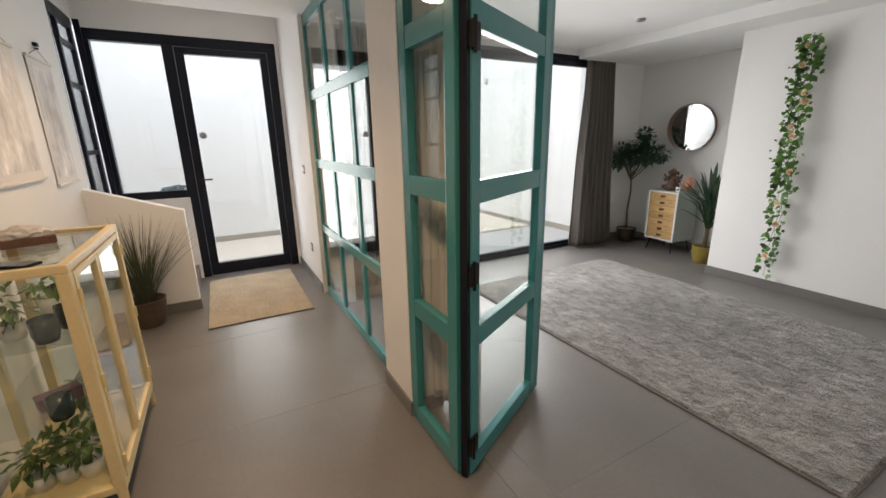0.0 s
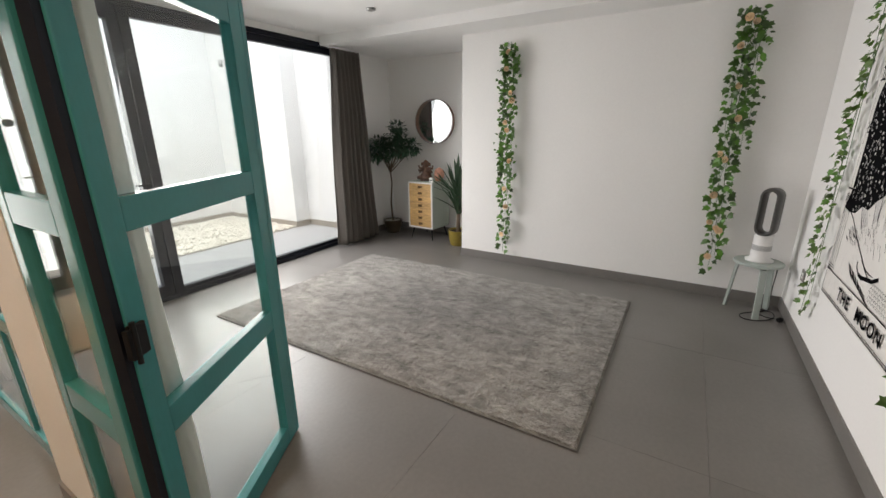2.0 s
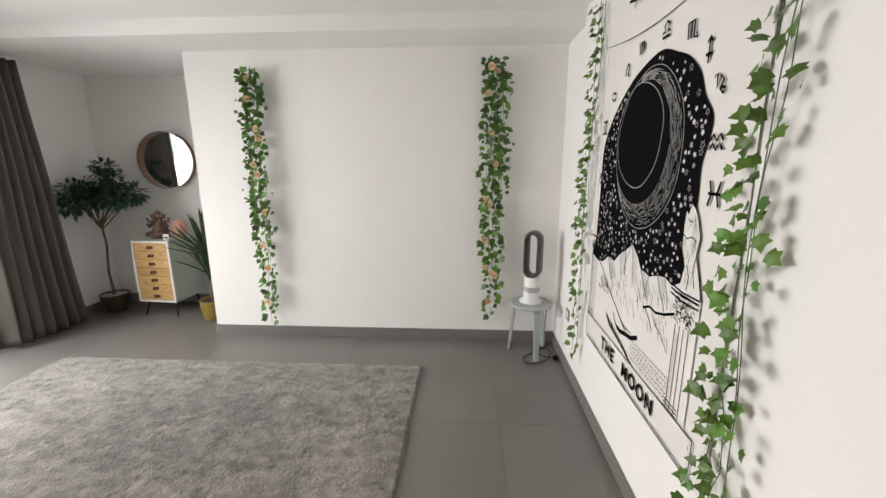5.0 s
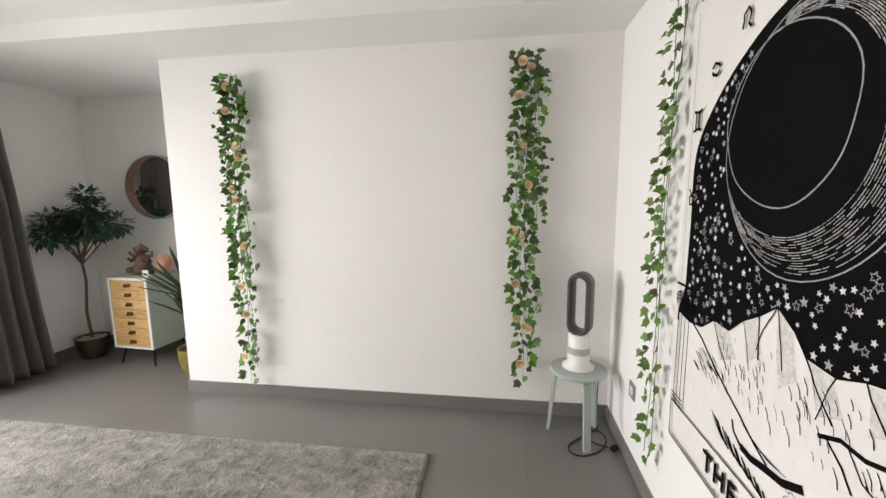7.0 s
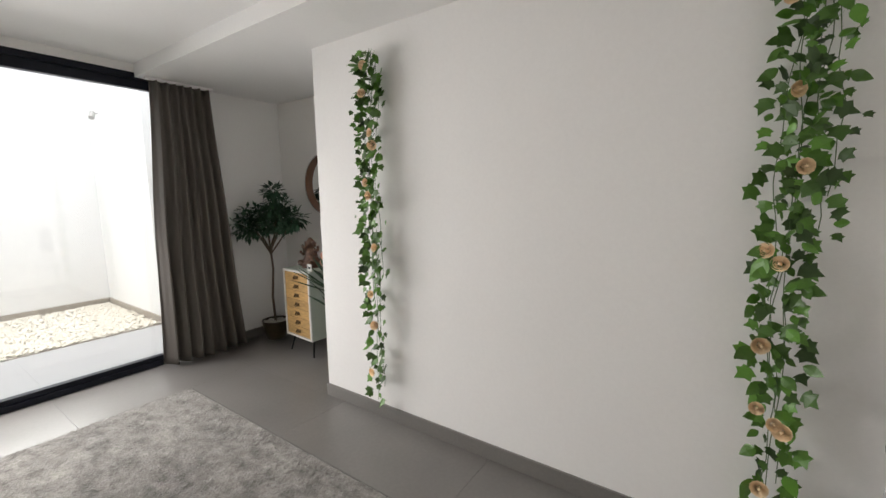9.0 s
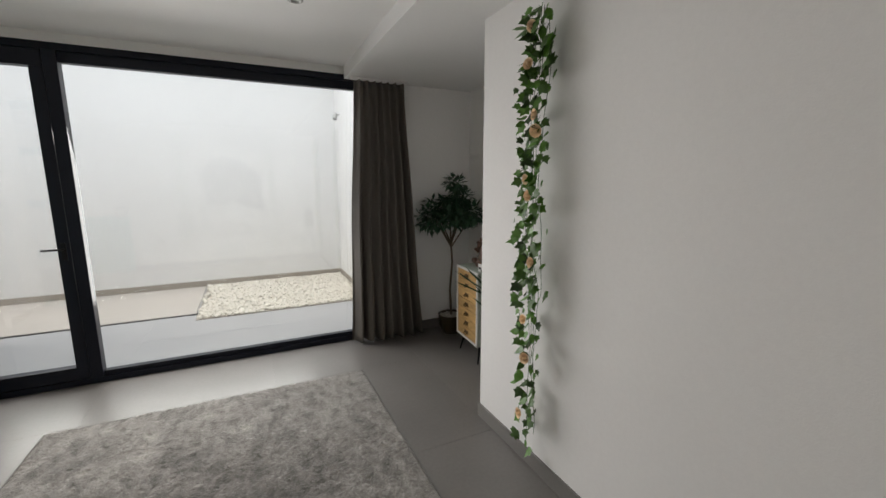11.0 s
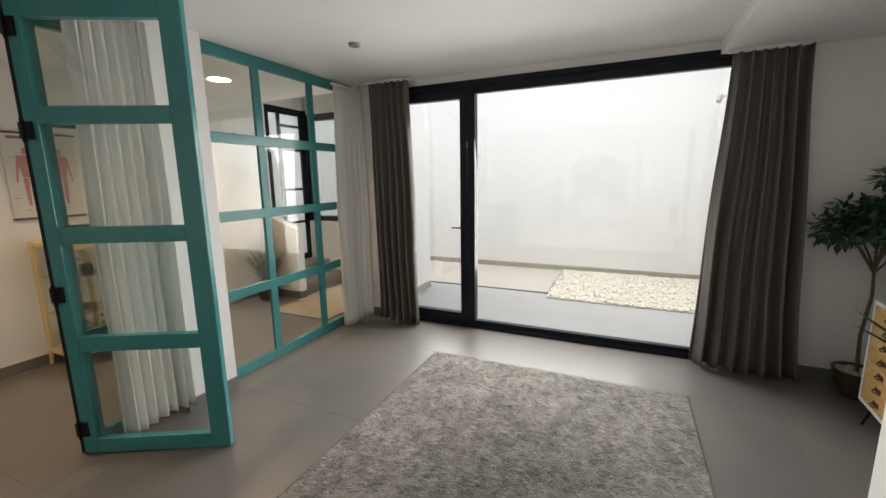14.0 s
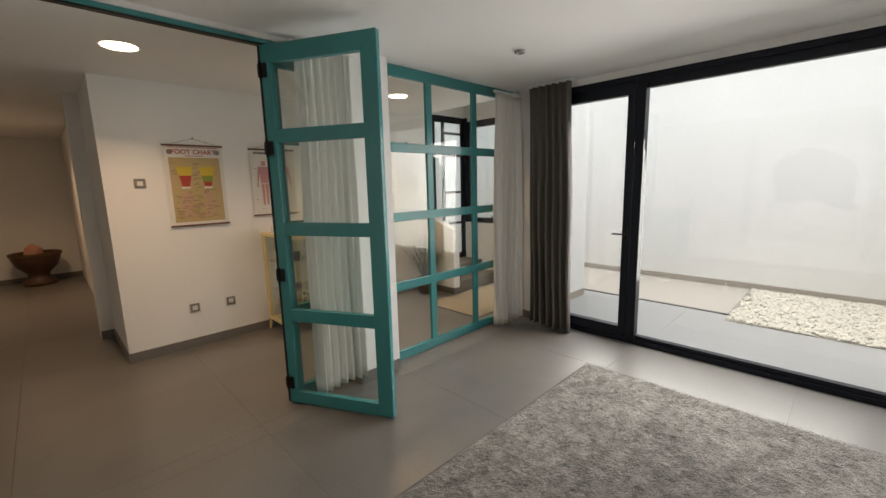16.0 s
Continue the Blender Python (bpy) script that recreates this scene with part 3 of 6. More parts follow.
curtain("curtain", "white curtain gathered behind the fixed teal panel", (1.33, 1.78), (1.335, 2.20), 2.54, 7, 0.048, M_WHITE_CURT, 1.0, 0.07, 4, -0.04)


# ---- leaves and garlands ----
M_IVY = material("green ivy leaf", (0.075, 0.185, 0.022), 0.42, grain=0.25, scale=60, vary=0.45)
M_IVY_LIGHT = material("light ivy leaf", (0.075, 0.150, 0.016), 0.45, grain=0.25, scale=60, vary=0.35)
M_IVY_DARK = material("dark ivy leaf", (0.05, 0.105, 0.024), 0.5, grain=0.25, scale=60, vary=0.4)
M_STEM = material("green stem", (0.06, 0.12, 0.035), 0.6, grain=0.2, scale=80)
M_ROSE = material("peach silk rose", (0.94, 0.74, 0.50), 0.8, grain=0.08, scale=70, vary=0.12)


def fan_leaf(outline, fold=0.12, curl=0.15):
    """A leaf from its outline, folded along the midrib; its stalk at the origin, pointing along -z, face to -y."""
    bm = B()
    mid = [bm.verts.new((0, -0.02, -t)) for t in (0.12, 0.55)]
    rim = [bm.verts.new((x, fold * abs(x) - curl * z * z, -z)) for x, z in outline]
    n = len(rim)
    for k in range(n):
        p, q = rim[k], rim[(k + 1) % n]
        c = mid[0] if -(p.co.z + q.co.z) / 2 < 0.42 else mid[1]
        bm.faces.new((c, p, q))
    half = next(k for k in range(n) if outline[k][0] == 0 and outline[k][1] > 0.9)
    right = [k for k in range(1, half) if outline[k][1] >= 0.42][0]
    left = [k for k in range(half + 1, n) if outline[k][1] >= 0.42][-1]
    bm.faces.new((mid[0], rim[right], mid[1]))
    bm.faces.new((mid[0], mid[1], rim[left]))
    return bm


IVY_HALF = [(0.20, 0.06), (0.42, 0.12), (0.34, 0.30), (0.50, 0.50), (0.22, 0.62)]
IVY_OUT = [(0, 0.02)] + IVY_HALF + [(0, 1.0)] + [(-x, z) for x, z in reversed(IVY_HALF)]
OVAL_HALF = [(0.16, 0.10), (0.29, 0.30), (0.30, 0.48), (0.18, 0.75)]
OVAL_OUT = [(0, 0.0)] + OVAL_HALF + [(0, 1.0)] + [(-x, z) for x, z in reversed(OVAL_HALF)]
LEAVES = {}
for key, out, mt in (("ivy", IVY_OUT, M_IVY), ("light", IVY_OUT, M_IVY_LIGHT), ("dark", IVY_OUT, M_IVY_DARK), ("oval", OVAL_OUT, M_IVY)):
    LEAVES[key] = mesh_of("leaf", fan_leaf(out), mt)


def rose_mesh():
    bm = B()
    for ring, (r, tilt, n, s) in enumerate(((0.30, 0.22, 3, 0.75), (0.44, 0.42, 4, 0.80), (0.60, 0.62, 5, 0.80), (0.76, 0.85, 5, 0.85), (0.95, 1.12, 6, 0.85))):
        for k in range(n):
            a = 2 * math.pi * (k + 0.4 * ring) / n
            rows = []
            for v in (0, 0.5, 1.0):
                row = []
                for u in (-1, 0, 1):
                    rr = r * (0.35 + 0.65 * math.sin(tilt) * v + 0.3 * v * (1 - v))
                    ang = a + u * s * (0.5 + 0.5 * math.sin(math.pi * (0.25 + 0.6 * v)))
                    row.append(bm.verts.new((rr * math.cos(ang), rr * math.sin(ang), 0.1 + v * 0.75 * math.cos(tilt * 0.8) - 0.05 * abs(u))))
                rows.append(row)
            for r0, r1 in zip(rows, rows[1:]):
                for i in range(2):
                    bm.faces.new((r0[i], r0[i + 1], r1[i + 1], r1[i]))
    lathe(bm, [(0.05, 0.1), (0.22, 0.35), (0.16, 0.72), (0.08, 0.84), (0.0, 0.86)], 8)
    return mesh_of("rose", bm, M_ROSE, True)


ROSE = rose_mesh()


def place(mesh, name, parent, loc, size, yaw, tip, roll):
    ob = new(name, mesh)
    ob.parent = parent
    ob.matrix_basis = Matrix.Translation(loc) @ Euler((0, 0, radians(yaw))).to_matrix().to_4x4() @ Euler((radians(tip), radians(roll), 0)).to_matrix().to_4x4() @ Matrix.Diagonal((size, size, size, 1))
    return ob


def garland(label, anchor, facing, strands, roses, seed, depth=0.060):
    """Leaf strands hung from one nail. anchor: the wall point; facing: yaw of a viewer-side leaf; strands: rows of
    (start offset, end offset, top, bottom, leaf kind, leaf size, spacing) along the wall and in height."""
    rnd = random.Random(seed)
    t = thing("ivy_garland", label, "garland", anchor, facing, group="ivy garlands on the walls")
    for s0, s1, z0, z1, kinds, size, gap in strands:
        n = max(6, int((z0 - z1) / 0.06))
        w1, w2 = rnd.uniform(0, 6), rnd.uniform(0, 6)
        base = rnd.uniform(0.015, depth)
        pts = []
        for k in range(n + 1):
            f = k / n
            pts.append((s0 + (s1 - s0) * f + 0.012 * math.sin(9 * f + w1) + 0.006 * math.sin(23 * f + w2), -base - 0.012 * (1 + math.sin(7 * f + w2)), z0 + (z1 - z0) * f))
        part("stem", tube(B(), pts, 0.0016, 5), M_STEM, t)
        z = z0 - rnd.uniform(0, gap)
        flip = 1
        while z > z1:
            f = (z0 - z) / (z0 - z1)
            i = min(n - 1, int(f * n))
            p = pts[i]
            sz = size * rnd.uniform(0.7, 1.3)
            flip = -flip
            out = flip * rnd.uniform(0.008, 0.03)
            place(LEAVES[rnd.choice(kinds)], "leaf", t, (p[0] + out * 1.8, p[1] - rnd.uniform(0.0, 0.045), z), sz * 0.86, rnd.uniform(-45, 45), rnd.uniform(-55, 10), -flip * rnd.uniform(5, 70))
            z -= gap * rnd.uniform(0.6, 1.4)
    for s, z in roses:
        place(ROSE, "rose", t, (s, -0.098, z), rnd.uniform(0.028, 0.036), rnd.uniform(-30, 30), rnd.uniform(70, 110), rnd.uniform(-40, 40))
    part("nail", tube(B(), [(0, 0, strands[0][2] - 0.01), (0, -0.03, strands[0][2] - 0.01)], 0.003, 6), M_STEEL, t)
    return t


MIX, SMALL, BIG = ("ivy", "ivy", "oval", "dark"), ("dark", "ivy"), ("oval",)
garland("green ivy garland with peach roses hanging on the white wall", (XA, 2.145, 0), -90,
        [(0.02, 0.01, 2.36, 0.75, MIX, 0.068, 0.021), (0.02, 0.0, 2.34, 0.14, MIX, 0.066, 0.028), (0.0, -0.02, 2.36, 1.1, MIX, 0.062, 0.021),
         (-0.04, -0.08, 2.30, 1.25, SMALL, 0.04, 0.040), (0.05, 0.05, 2.3, 1.0, MIX, 0.062, 0.03), (0.02, 0.04, 1.1, 0.25, SMALL, 0.05, 0.042), (0.0, 0.04, 2.36, 2.05, MIX, 0.07, 0.014),
         (0.0, 0.03, 1.25, 0.35, BIG, 0.088, 0.075)],
        [(0.01, 2.26), (-0.01, 2.10), (0.05, 1.87), (0.06, 1.80), (0.0, 1.58), (0.02, 1.50), (0.06, 1.18), (0.01, 0.88), (0.03, 0.68), (0.0, 0.36)], 11)
garland("green ivy garland with peach roses hanging beside the fan", (XA, 0.14, 0), -90,
        [(0.0, -0.02, 2.41, 0.80, MIX, 0.068, 0.020), (0.02, 0.0, 2.39, 0.25, MIX, 0.066, 0.028), (-0.03, -0.05, 2.38, 1.1, MIX, 0.064, 0.021),
         (0.07, 0.10, 2.30, 1.48, SMALL, 0.046, 0.034), (0.0, 0.03, 1.1, 0.40, MIX, 0.062, 0.032), (0.03, 0.06, 2.36, 1.35, MIX, 0.066, 0.024), (-0.02, 0.04, 2.40, 2.15, MIX, 0.07, 0.013),
         (-0.03, 0.0, 1.30, 0.38, BIG, 0.092, 0.070)],
        [(-0.03, 2.32), (0.02, 2.28), (-0.05, 2.12), (-0.03, 1.83), (0.01, 1.58), (-0.06, 1.29), (-0.02, 1.25), (-0.06, 0.95), (-0.05, 0.71), (0.0, 0.66), (0.03, 0.64), (-0.02, 0.40)], 12)
IV = ("light", "light", "ivy")
garland("fresh green ivy garland beside the printed tapestry", (4.23, YT, 0), 180,
        [(0.07, -0.01, 2.49, 0.33, IV, 0.054, 0.031), (0.04, -0.05, 2.49, 0.30, IV, 0.052, 0.036), (0.06, -0.03, 2.47, 0.95, IV, 0.048, 0.05)], [], 13, 0.03)
garland("fresh green ivy garland over the tapestry's edge", (2.72, YT, 0), 180,
        [(0.02, 0.05, 2.49, 0.42, IV, 0.054, 0.030), (-0.03, -0.02, 2.49, 0.50, IV, 0.054, 0.030), (0.04, 0.01, 2.45, 0.9, IV, 0.052, 0.05), (0.0, 0.03, 1.0, 0.40, IV, 0.052, 0.038)], [], 14, 0.03)

# ---- printed tapestry ----
M_CLOTH = material("white printed cloth", (0.76, 0.74, 0.71), 0.9, grain=0.03, scale=300, stain=0.03, stain_scale=3, bump=0.5, bump_scale=7)
M_CLOTH.node_tree.nodes["Bump"].inputs["Distance"].default_value = 0.03
M_INK = material("black fabric ink", (0.007, 0.007, 0.008), 1.0, grain=0.15, scale=200, spec=0.02)
M_PALE = material("grey fabric ink", (0.34, 0.335, 0.33), 0.95, grain=0.25, scale=120, spec=0.2)
M_SOFT = material("light grey fabric ink", (0.60, 0.585, 0.57), 0.95, grain=0.2, scale=90, spec=0.2)
INK_RISE = 0.45
TX, TZ, TW, TH = 4.115, 0.55, 1.33, 1.95
tap = thing("tapestry", "black and white moon and mountains tapestry pinned to the wall", "tapestry", (TX, YT + 0.012, TZ), 180)


def fill(bm, pts, d, mi=0):
    """A flat shape on the cloth, d in front of it; local x runs to the viewer's right."""
    f = bm.faces.new([bm.verts.new((x, -d * INK_RISE, z)) for x, z in pts])
    f.material_index = mi
    f.normal_update()
    return f


def stroke(bm, pts, w, d, closed=False):
    """A drawn line of width w."""
    pts = [Vector(p) for p in pts]
    n = len(pts)
    L, R = [], []
    for k, p in enumerate(pts):
        a = pts[(k - 1) % n] if closed or k else p
        b = pts[(k + 1) % n] if closed or k < n - 1 else p
        t = (b - a)
        t = t.normalized() if t.length > 1e-9 else Vector((1, 0))
        q = Vector((-t.y, t.x)) * w / 2
        L.append(bm.verts.new(((p + q).x, -d * INK_RISE, (p + q).y)))
        R.append(bm.verts.new(((p - q).x, -d * INK_RISE, (p - q).y)))
    for k in range(n if closed else n - 1):
        j = (k + 1) % n
        bm.faces.new((L[k], L[j], R[j], R[k]))


bm = B()
nu, nv = 26, 36
grid = []
for j in range(nv + 1):
    v = j / nv
    row = []
    for i in range(nu + 1):
        u = i / nu
        sag = 0.05 * (1 - (2 * u - 1) ** 2) * max(0, v - 0.85) / 0.15
        near = min(u, 1 - u)
        row.append(bm.verts.new((u * TW, 0.002 + (0.003 * math.sin(11 * v + 2) * max(0, 0.02 - near) / 0.02), v * (TH + 0.05) - 0.05 - sag)))
    grid.append(row)
for r0, r1 in zip(grid, grid[1:]):
    for i in range(nu):
        bm.faces.new((r0[i], r0[i + 1], r1[i + 1], r1[i]))
cloth = part("cloth", bm, M_CLOTH, tap)
cloth.modifiers.new("thickness", "SOLIDIFY").thickness = 0.002

rt = random.Random(5)


def rounded(pts, steps=4):
    """A smooth closed line through a few corner points."""
    out, n = [], len(pts)
    for k in range(n):
        p0, p1, p2, p3 = (Vector(pts[(k + o) % n]) for o in (-1, 0, 1, 2))
        for q in range(steps):
            f = q / steps
            out.append(tuple(0.5 * (2 * p1 + (p2 - p0) * f + (2 * p0 - 5 * p1 + 4 * p2 - p3) * f * f + (3 * p1 - p0 - 3 * p2 + p3) * f ** 3)))
    return out


def inside(x, z, pts):
    """Whether a point of the cloth lies within a closed line."""
    hit = False
    for (x0_, z0_), (x1_, z1_) in zip(pts, pts[1:] + pts[:1]):
        if (z0_ > z) != (z1_ > z) and x < x0_ + (x1_ - x0_) * (z - z0_) / (z1_ - z0_):
            hit = not hit
    return hit


sky_pts = rounded([(0.10, 0.44), (0.08, 0.62), (0.085, 0.86), (0.09, 1.12), (0.22, 1.29), (0.40, 1.41), (0.55, 1.465), (0.71, 1.49), (0.84, 1.45), (0.93, 1.415), (1.01, 1.35),
                   (1.055, 1.27), (1.115, 1.20), (1.11, 1.12), (1.085, 1.04), (1.09, 0.92), (1.08, 0.68), (1.05, 0.50)])
bm = B()
fill(bm, sky_pts, 0.005)
bmesh.ops.triangulate(bm, faces=bm.faces)
part("night_sky", bm, M_INK, tap, "black printed night sky")


def blob(cx, cz, rx, rz, n=48, wob=0.02, seed=0):
    r_ = random.Random(seed)
    ph = [r_.uniform(0, 6) for _ in range(3)]
    return [(cx + rx * (1 + wob * math.sin(3 * a + ph[0]) + wob * 0.6 * math.sin(7 * a + ph[1])) * math.cos(a),
             cz + rz * (1 + wob * math.sin(4 * a + ph[2])) * math.sin(a)) for a in (2 * math.pi * k / n for k in range(n))]


bm = B()
stroke(bm, blob(0.63, 1.10, 0.325, 0.342, wob=0.012), 0.0036, 0.0065, True)
stroke(bm, blob(0.54, 1.165, 0.243, 0.230, wob=0.02, seed=2), 0.0042, 0.0065, True)
# hatching of the crescent: broken arcs between the two circles
for ring in range(15):
    f = (ring + 0.7) / 16
    cx, cz = 0.565 + 0.06 * f, 1.13 - 0.03 * f
    rx, rz = 0.278 + 0.042 * f, 0.268 + 0.066 * f
    a = radians(-150)
    while a < radians(100):
        step = radians(rt.uniform(2.5, 9))
        if rt.random() < 0.80 - 0.25 * abs(f - 0.3):
            pts = [(cx + rx * math.cos(a + step * q), cz + rz * math.sin(a + step * q)) for q in (0, 0.45, 0.9)]
            stroke(bm, pts, rt.uniform(0.0014, 0.0032), 0.0065)
        a += step
crescent = part("crescent", bm, M_PALE, tap, "hatched grey crescent moon")


def star(bm, x, z, r, rot, d, hollow=False):
    pts = [(x + (r if k % 2 == 0 else r * 0.45) * math.sin(rot + math.pi * k / 5), z + (r if k % 2 == 0 else r * 0.45) * math.cos(rot + math.pi * k / 5)) for k in range(10)]
    if hollow:
        stroke(bm, pts, r * 0.22, d, True)
    else:
        c = bm.verts.new((x, -d, z))
        vs = [bm.verts.new((p, -d, q)) for p, q in pts]
        for k in range(10):
            bm.faces.new((c, vs[k], vs[(k + 1) % 10]))


star_meshes = []
for hollow in (False, True):
    bm = B()
    star(bm, 0, 0, 1.0, 0.0, 0.0, hollow)
    star_meshes.append(bm)
star_meshes = {"white": mesh_of("star", star_meshes[0].copy(), M_CLOTH), "grey": mesh_of("star", star_meshes[0], M_PALE), "hollow": mesh_of("star", star_meshes[1], M_PALE)}
placed = []
tries = 0
while len(placed) < 280 and tries < 9000:
    tries += 1
    x, z = rt.uniform(0.10, 1.10), rt.uniform(0.50, 1.48)
    rim = all(inside(x + ox, z + oz, sky_pts) for ox, oz in ((0.022, 0), (-0.022, 0), (0, 0.022)))
    e2 = ((x - 0.63) / 0.342) ** 2 + ((z - 1.10) / 0.357) ** 2
    if not rim or e2 < 1 or any((x - a) ** 2 + (z - b) ** 2 < 0.020 ** 2 for a, b in placed):
        continue
    placed.append((x, z))
    k = rt.random()
    ob = new("star", star_meshes["white" if k < 0.55 else "grey" if k < 0.8 else "hollow"])
    ob.parent = tap
    r = rt.uniform(0.007, 0.013) if k < 0.55 else rt.uniform(0.011, 0.016)
    ob.matrix_basis = Matrix.Translation((x, -0.0065 * INK_RISE, z)) @ Euler((0, rt.uniform(0, 6), 0)).to_matrix().to_4x4() @ Matrix.Diagonal((r, 1, r, 1))

# mountains, rocks, river and the howling animal
bm = B()
ridge = [(0.07, 0.50), (0.14, 0.49), (0.23, 0.50), (0.31, 0.55), (0.40, 0.545), (0.47, 0.60), (0.54, 0.635), (0.61, 0.68), (0.68, 0.635), (0.72, 0.59), (0.81, 0.58), (0.88, 0.605), (0.94, 0.615), (1.00, 0.60), (1.05, 0.625),
         (1.065, 0.69), (1.035, 0.75), (1.03, 0.83), (1.035, 0.885), (1.05, 0.875), (1.066, 0.915), (1.092, 0.90), (1.115, 0.867), (1.141, 0.807), (1.13, 0.745), (1.16, 0.68), (1.19, 0.60), (1.19, 0.13), (0.07, 0.13)]
fill(bm, ridge, 0.0085)
bmesh.ops.triangulate(bm, faces=bm.faces)
part("mountain_print", bm, M_CLOTH, tap, "white printed mountains and howling animal shape")
for facet in ([(0.61, 0.675), (0.67, 0.635), (0.70, 0.52), (0.64, 0.47), (0.62, 0.56)], [(0.47, 0.595), (0.54, 0.63), (0.56, 0.53), (0.50, 0.48)], [(0.31, 0.545), (0.40, 0.54), (0.45, 0.47), (0.36, 0.43)],
              [(0.73, 0.585), (0.80, 0.575), (0.84, 0.50), (0.77, 0.47)], [(0.89, 0.60), (0.94, 0.61), (0.96, 0.53), (0.90, 0.50)], [(0.22, 0.42), (0.31, 0.43), (0.29, 0.36), (0.23, 0.36)],
              [(1.09, 0.88), (1.105, 0.865), (1.13, 0.81), (1.10, 0.72), (1.085, 0.78)], [(1.05, 0.44), (1.09, 0.44), (1.09, 0.13), (1.05, 0.13)], [(0.05, 0.50), (0.075, 0.50), (0.075, 0.16), (0.05, 0.16)]):
    bm = B()
    fill(bm, facet, 0.0097)
    part("shading_print", bm, M_SOFT, tap, "light grey printed shading")
bm = B()
stroke(bm, ridge[:-2], 0.006, 0.011)
for px, pz, lean, n_ in ((0.61, 0.68, 0.25, 6), (0.61, 0.68, -0.7, 5), (0.47, 0.60, 0.5, 4), (0.31, 0.55, 0.9, 5), (0.72, 0.59, 0.8, 5), (0.81, 0.58, -0.5, 4), (0.88, 0.605, 0.7, 5), (0.94, 0.615, 0.5, 4), (0.54, 0.635, 0.1, 5)):
    x, z, pts = px, pz, [(px, pz)]
    for _ in range(n_):
        x, z = x + lean * rt.uniform(0.01, 0.035), z - rt.uniform(0.018, 0.036)
        pts.append((x, z))
    stroke(bm, pts, rt.uniform(0.003, 0.006), 0.0112)
# the long slope from the column down to the river, and the far slope
stroke(bm, [(0.15, 0.50), (0.24, 0.46), (0.33, 0.40), (0.42, 0.35), (0.50, 0.31), (0.57, 0.27), (0.63, 0.245)], 0.008, 0.0111)
stroke(bm, [(0.78, 0.43), (0.84, 0.455), (0.90, 0.45), (0.97, 0.47), (1.04, 0.50)], 0.011, 0.0111)
stroke(bm, [(0.80, 0.44), (0.85, 0.40), (0.88, 0.36)], 0.006, 0.0111)
stroke(bm, [(0.86, 0.45), (0.90, 0.40), (0.96, 0.38), (1.02, 0.33)], 0.004, 0.0111)
stroke(bm, [(0.51, 0.225), (0.56, 0.22), (0.62, 0.232), (0.69, 0.242), (0.76, 0.275)], 0.022, 0.0112)
stroke(bm, [(0.51, 0.225), (0.47, 0.25), (0.46, 0.28)], 0.010, 0.0112)
for k in range(6):
    stroke(bm, [(0.50 + 0.012 * k, 0.30 - 0.004 * k), (0.56 + 0.014 * k, 0.275 - 0.003 * k), (0.63 + 0.014 * k, 0.265)], 0.0022, 0.0112)
# banks: slanted dark hatching, scaly stones, rough rocks
for k in range(15):
    x = 0.34 + 0.022 * k + rt.uniform(-0.006, 0.006)
    stroke(bm, [(x, 0.245 - 0.006 * k), (x + 0.03, 0.215 - 0.006 * k), (x + 0.075, 0.185 - 0.004 * k)], rt.uniform(0.004, 0.009), 0.0113)
for row in range(6):
    for k in range(14):
        x, z = 0.70 + 0.026 * k + 0.013 * (row % 2) + rt.uniform(-0.003, 0.003), 0.145 + 0.021 * row
        if z < 0.245 - 0.05 * abs(x - 0.88):
            stroke(bm, [(x - 0.012, z), (x - 0.008, z + 0.010), (x, z + 0.013), (x + 0.008, z + 0.010), (x + 0.012, z)], 0.0022, 0.0113)
for k in range(30):
    x, z = rt.uniform(0.19, 0.34), rt.uniform(0.355, 0.43)
    stroke(bm, [(x, z), (x + 0.012, z - 0.006), (x + rt.uniform(0.02, 0.04), z - rt.uniform(0.012, 0.024))], rt.uniform(0.002, 0.005), 0.0112)
for k in range(95):
    x, z = rt.uniform(0.34, 1.02), rt.uniform(0.36, 0.57)
    ln = rt.uniform(0.012, 0.035)
    stroke(bm, [(x, z), (x + 0.4 * ln, z - 0.6 * ln), (x + 0.5 * ln, z - 1.2 * ln)], rt.uniform(0.0014, 0.003), 0.011)
for k in range(16):
    z = rt.uniform(0.66, 0.87)
    x = rt.uniform(1.05, 1.12)
    stroke(bm, [(x, z), (x + rt.uniform(-0.008, 0.012), z - 0.018), (x + rt.uniform(-0.012, 0.014), z - 0.034)], 0.0022, 0.011)
for p in ([(1.035, 0.80), (1.06, 0.79), (1.09, 0.80), (1.12, 0.79)], [(1.055, 0.86), (1.07, 0.85), (1.085, 0.855)], [(1.08, 0.70), (1.10, 0.66), (1.095, 0.61)], [(1.13, 0.74), (1.12, 0.69), (1.14, 0.63)]):
    stroke(bm, p, 0.004, 0.0111)
part("line_print", bm, M_INK, tap, "black printed line drawing")

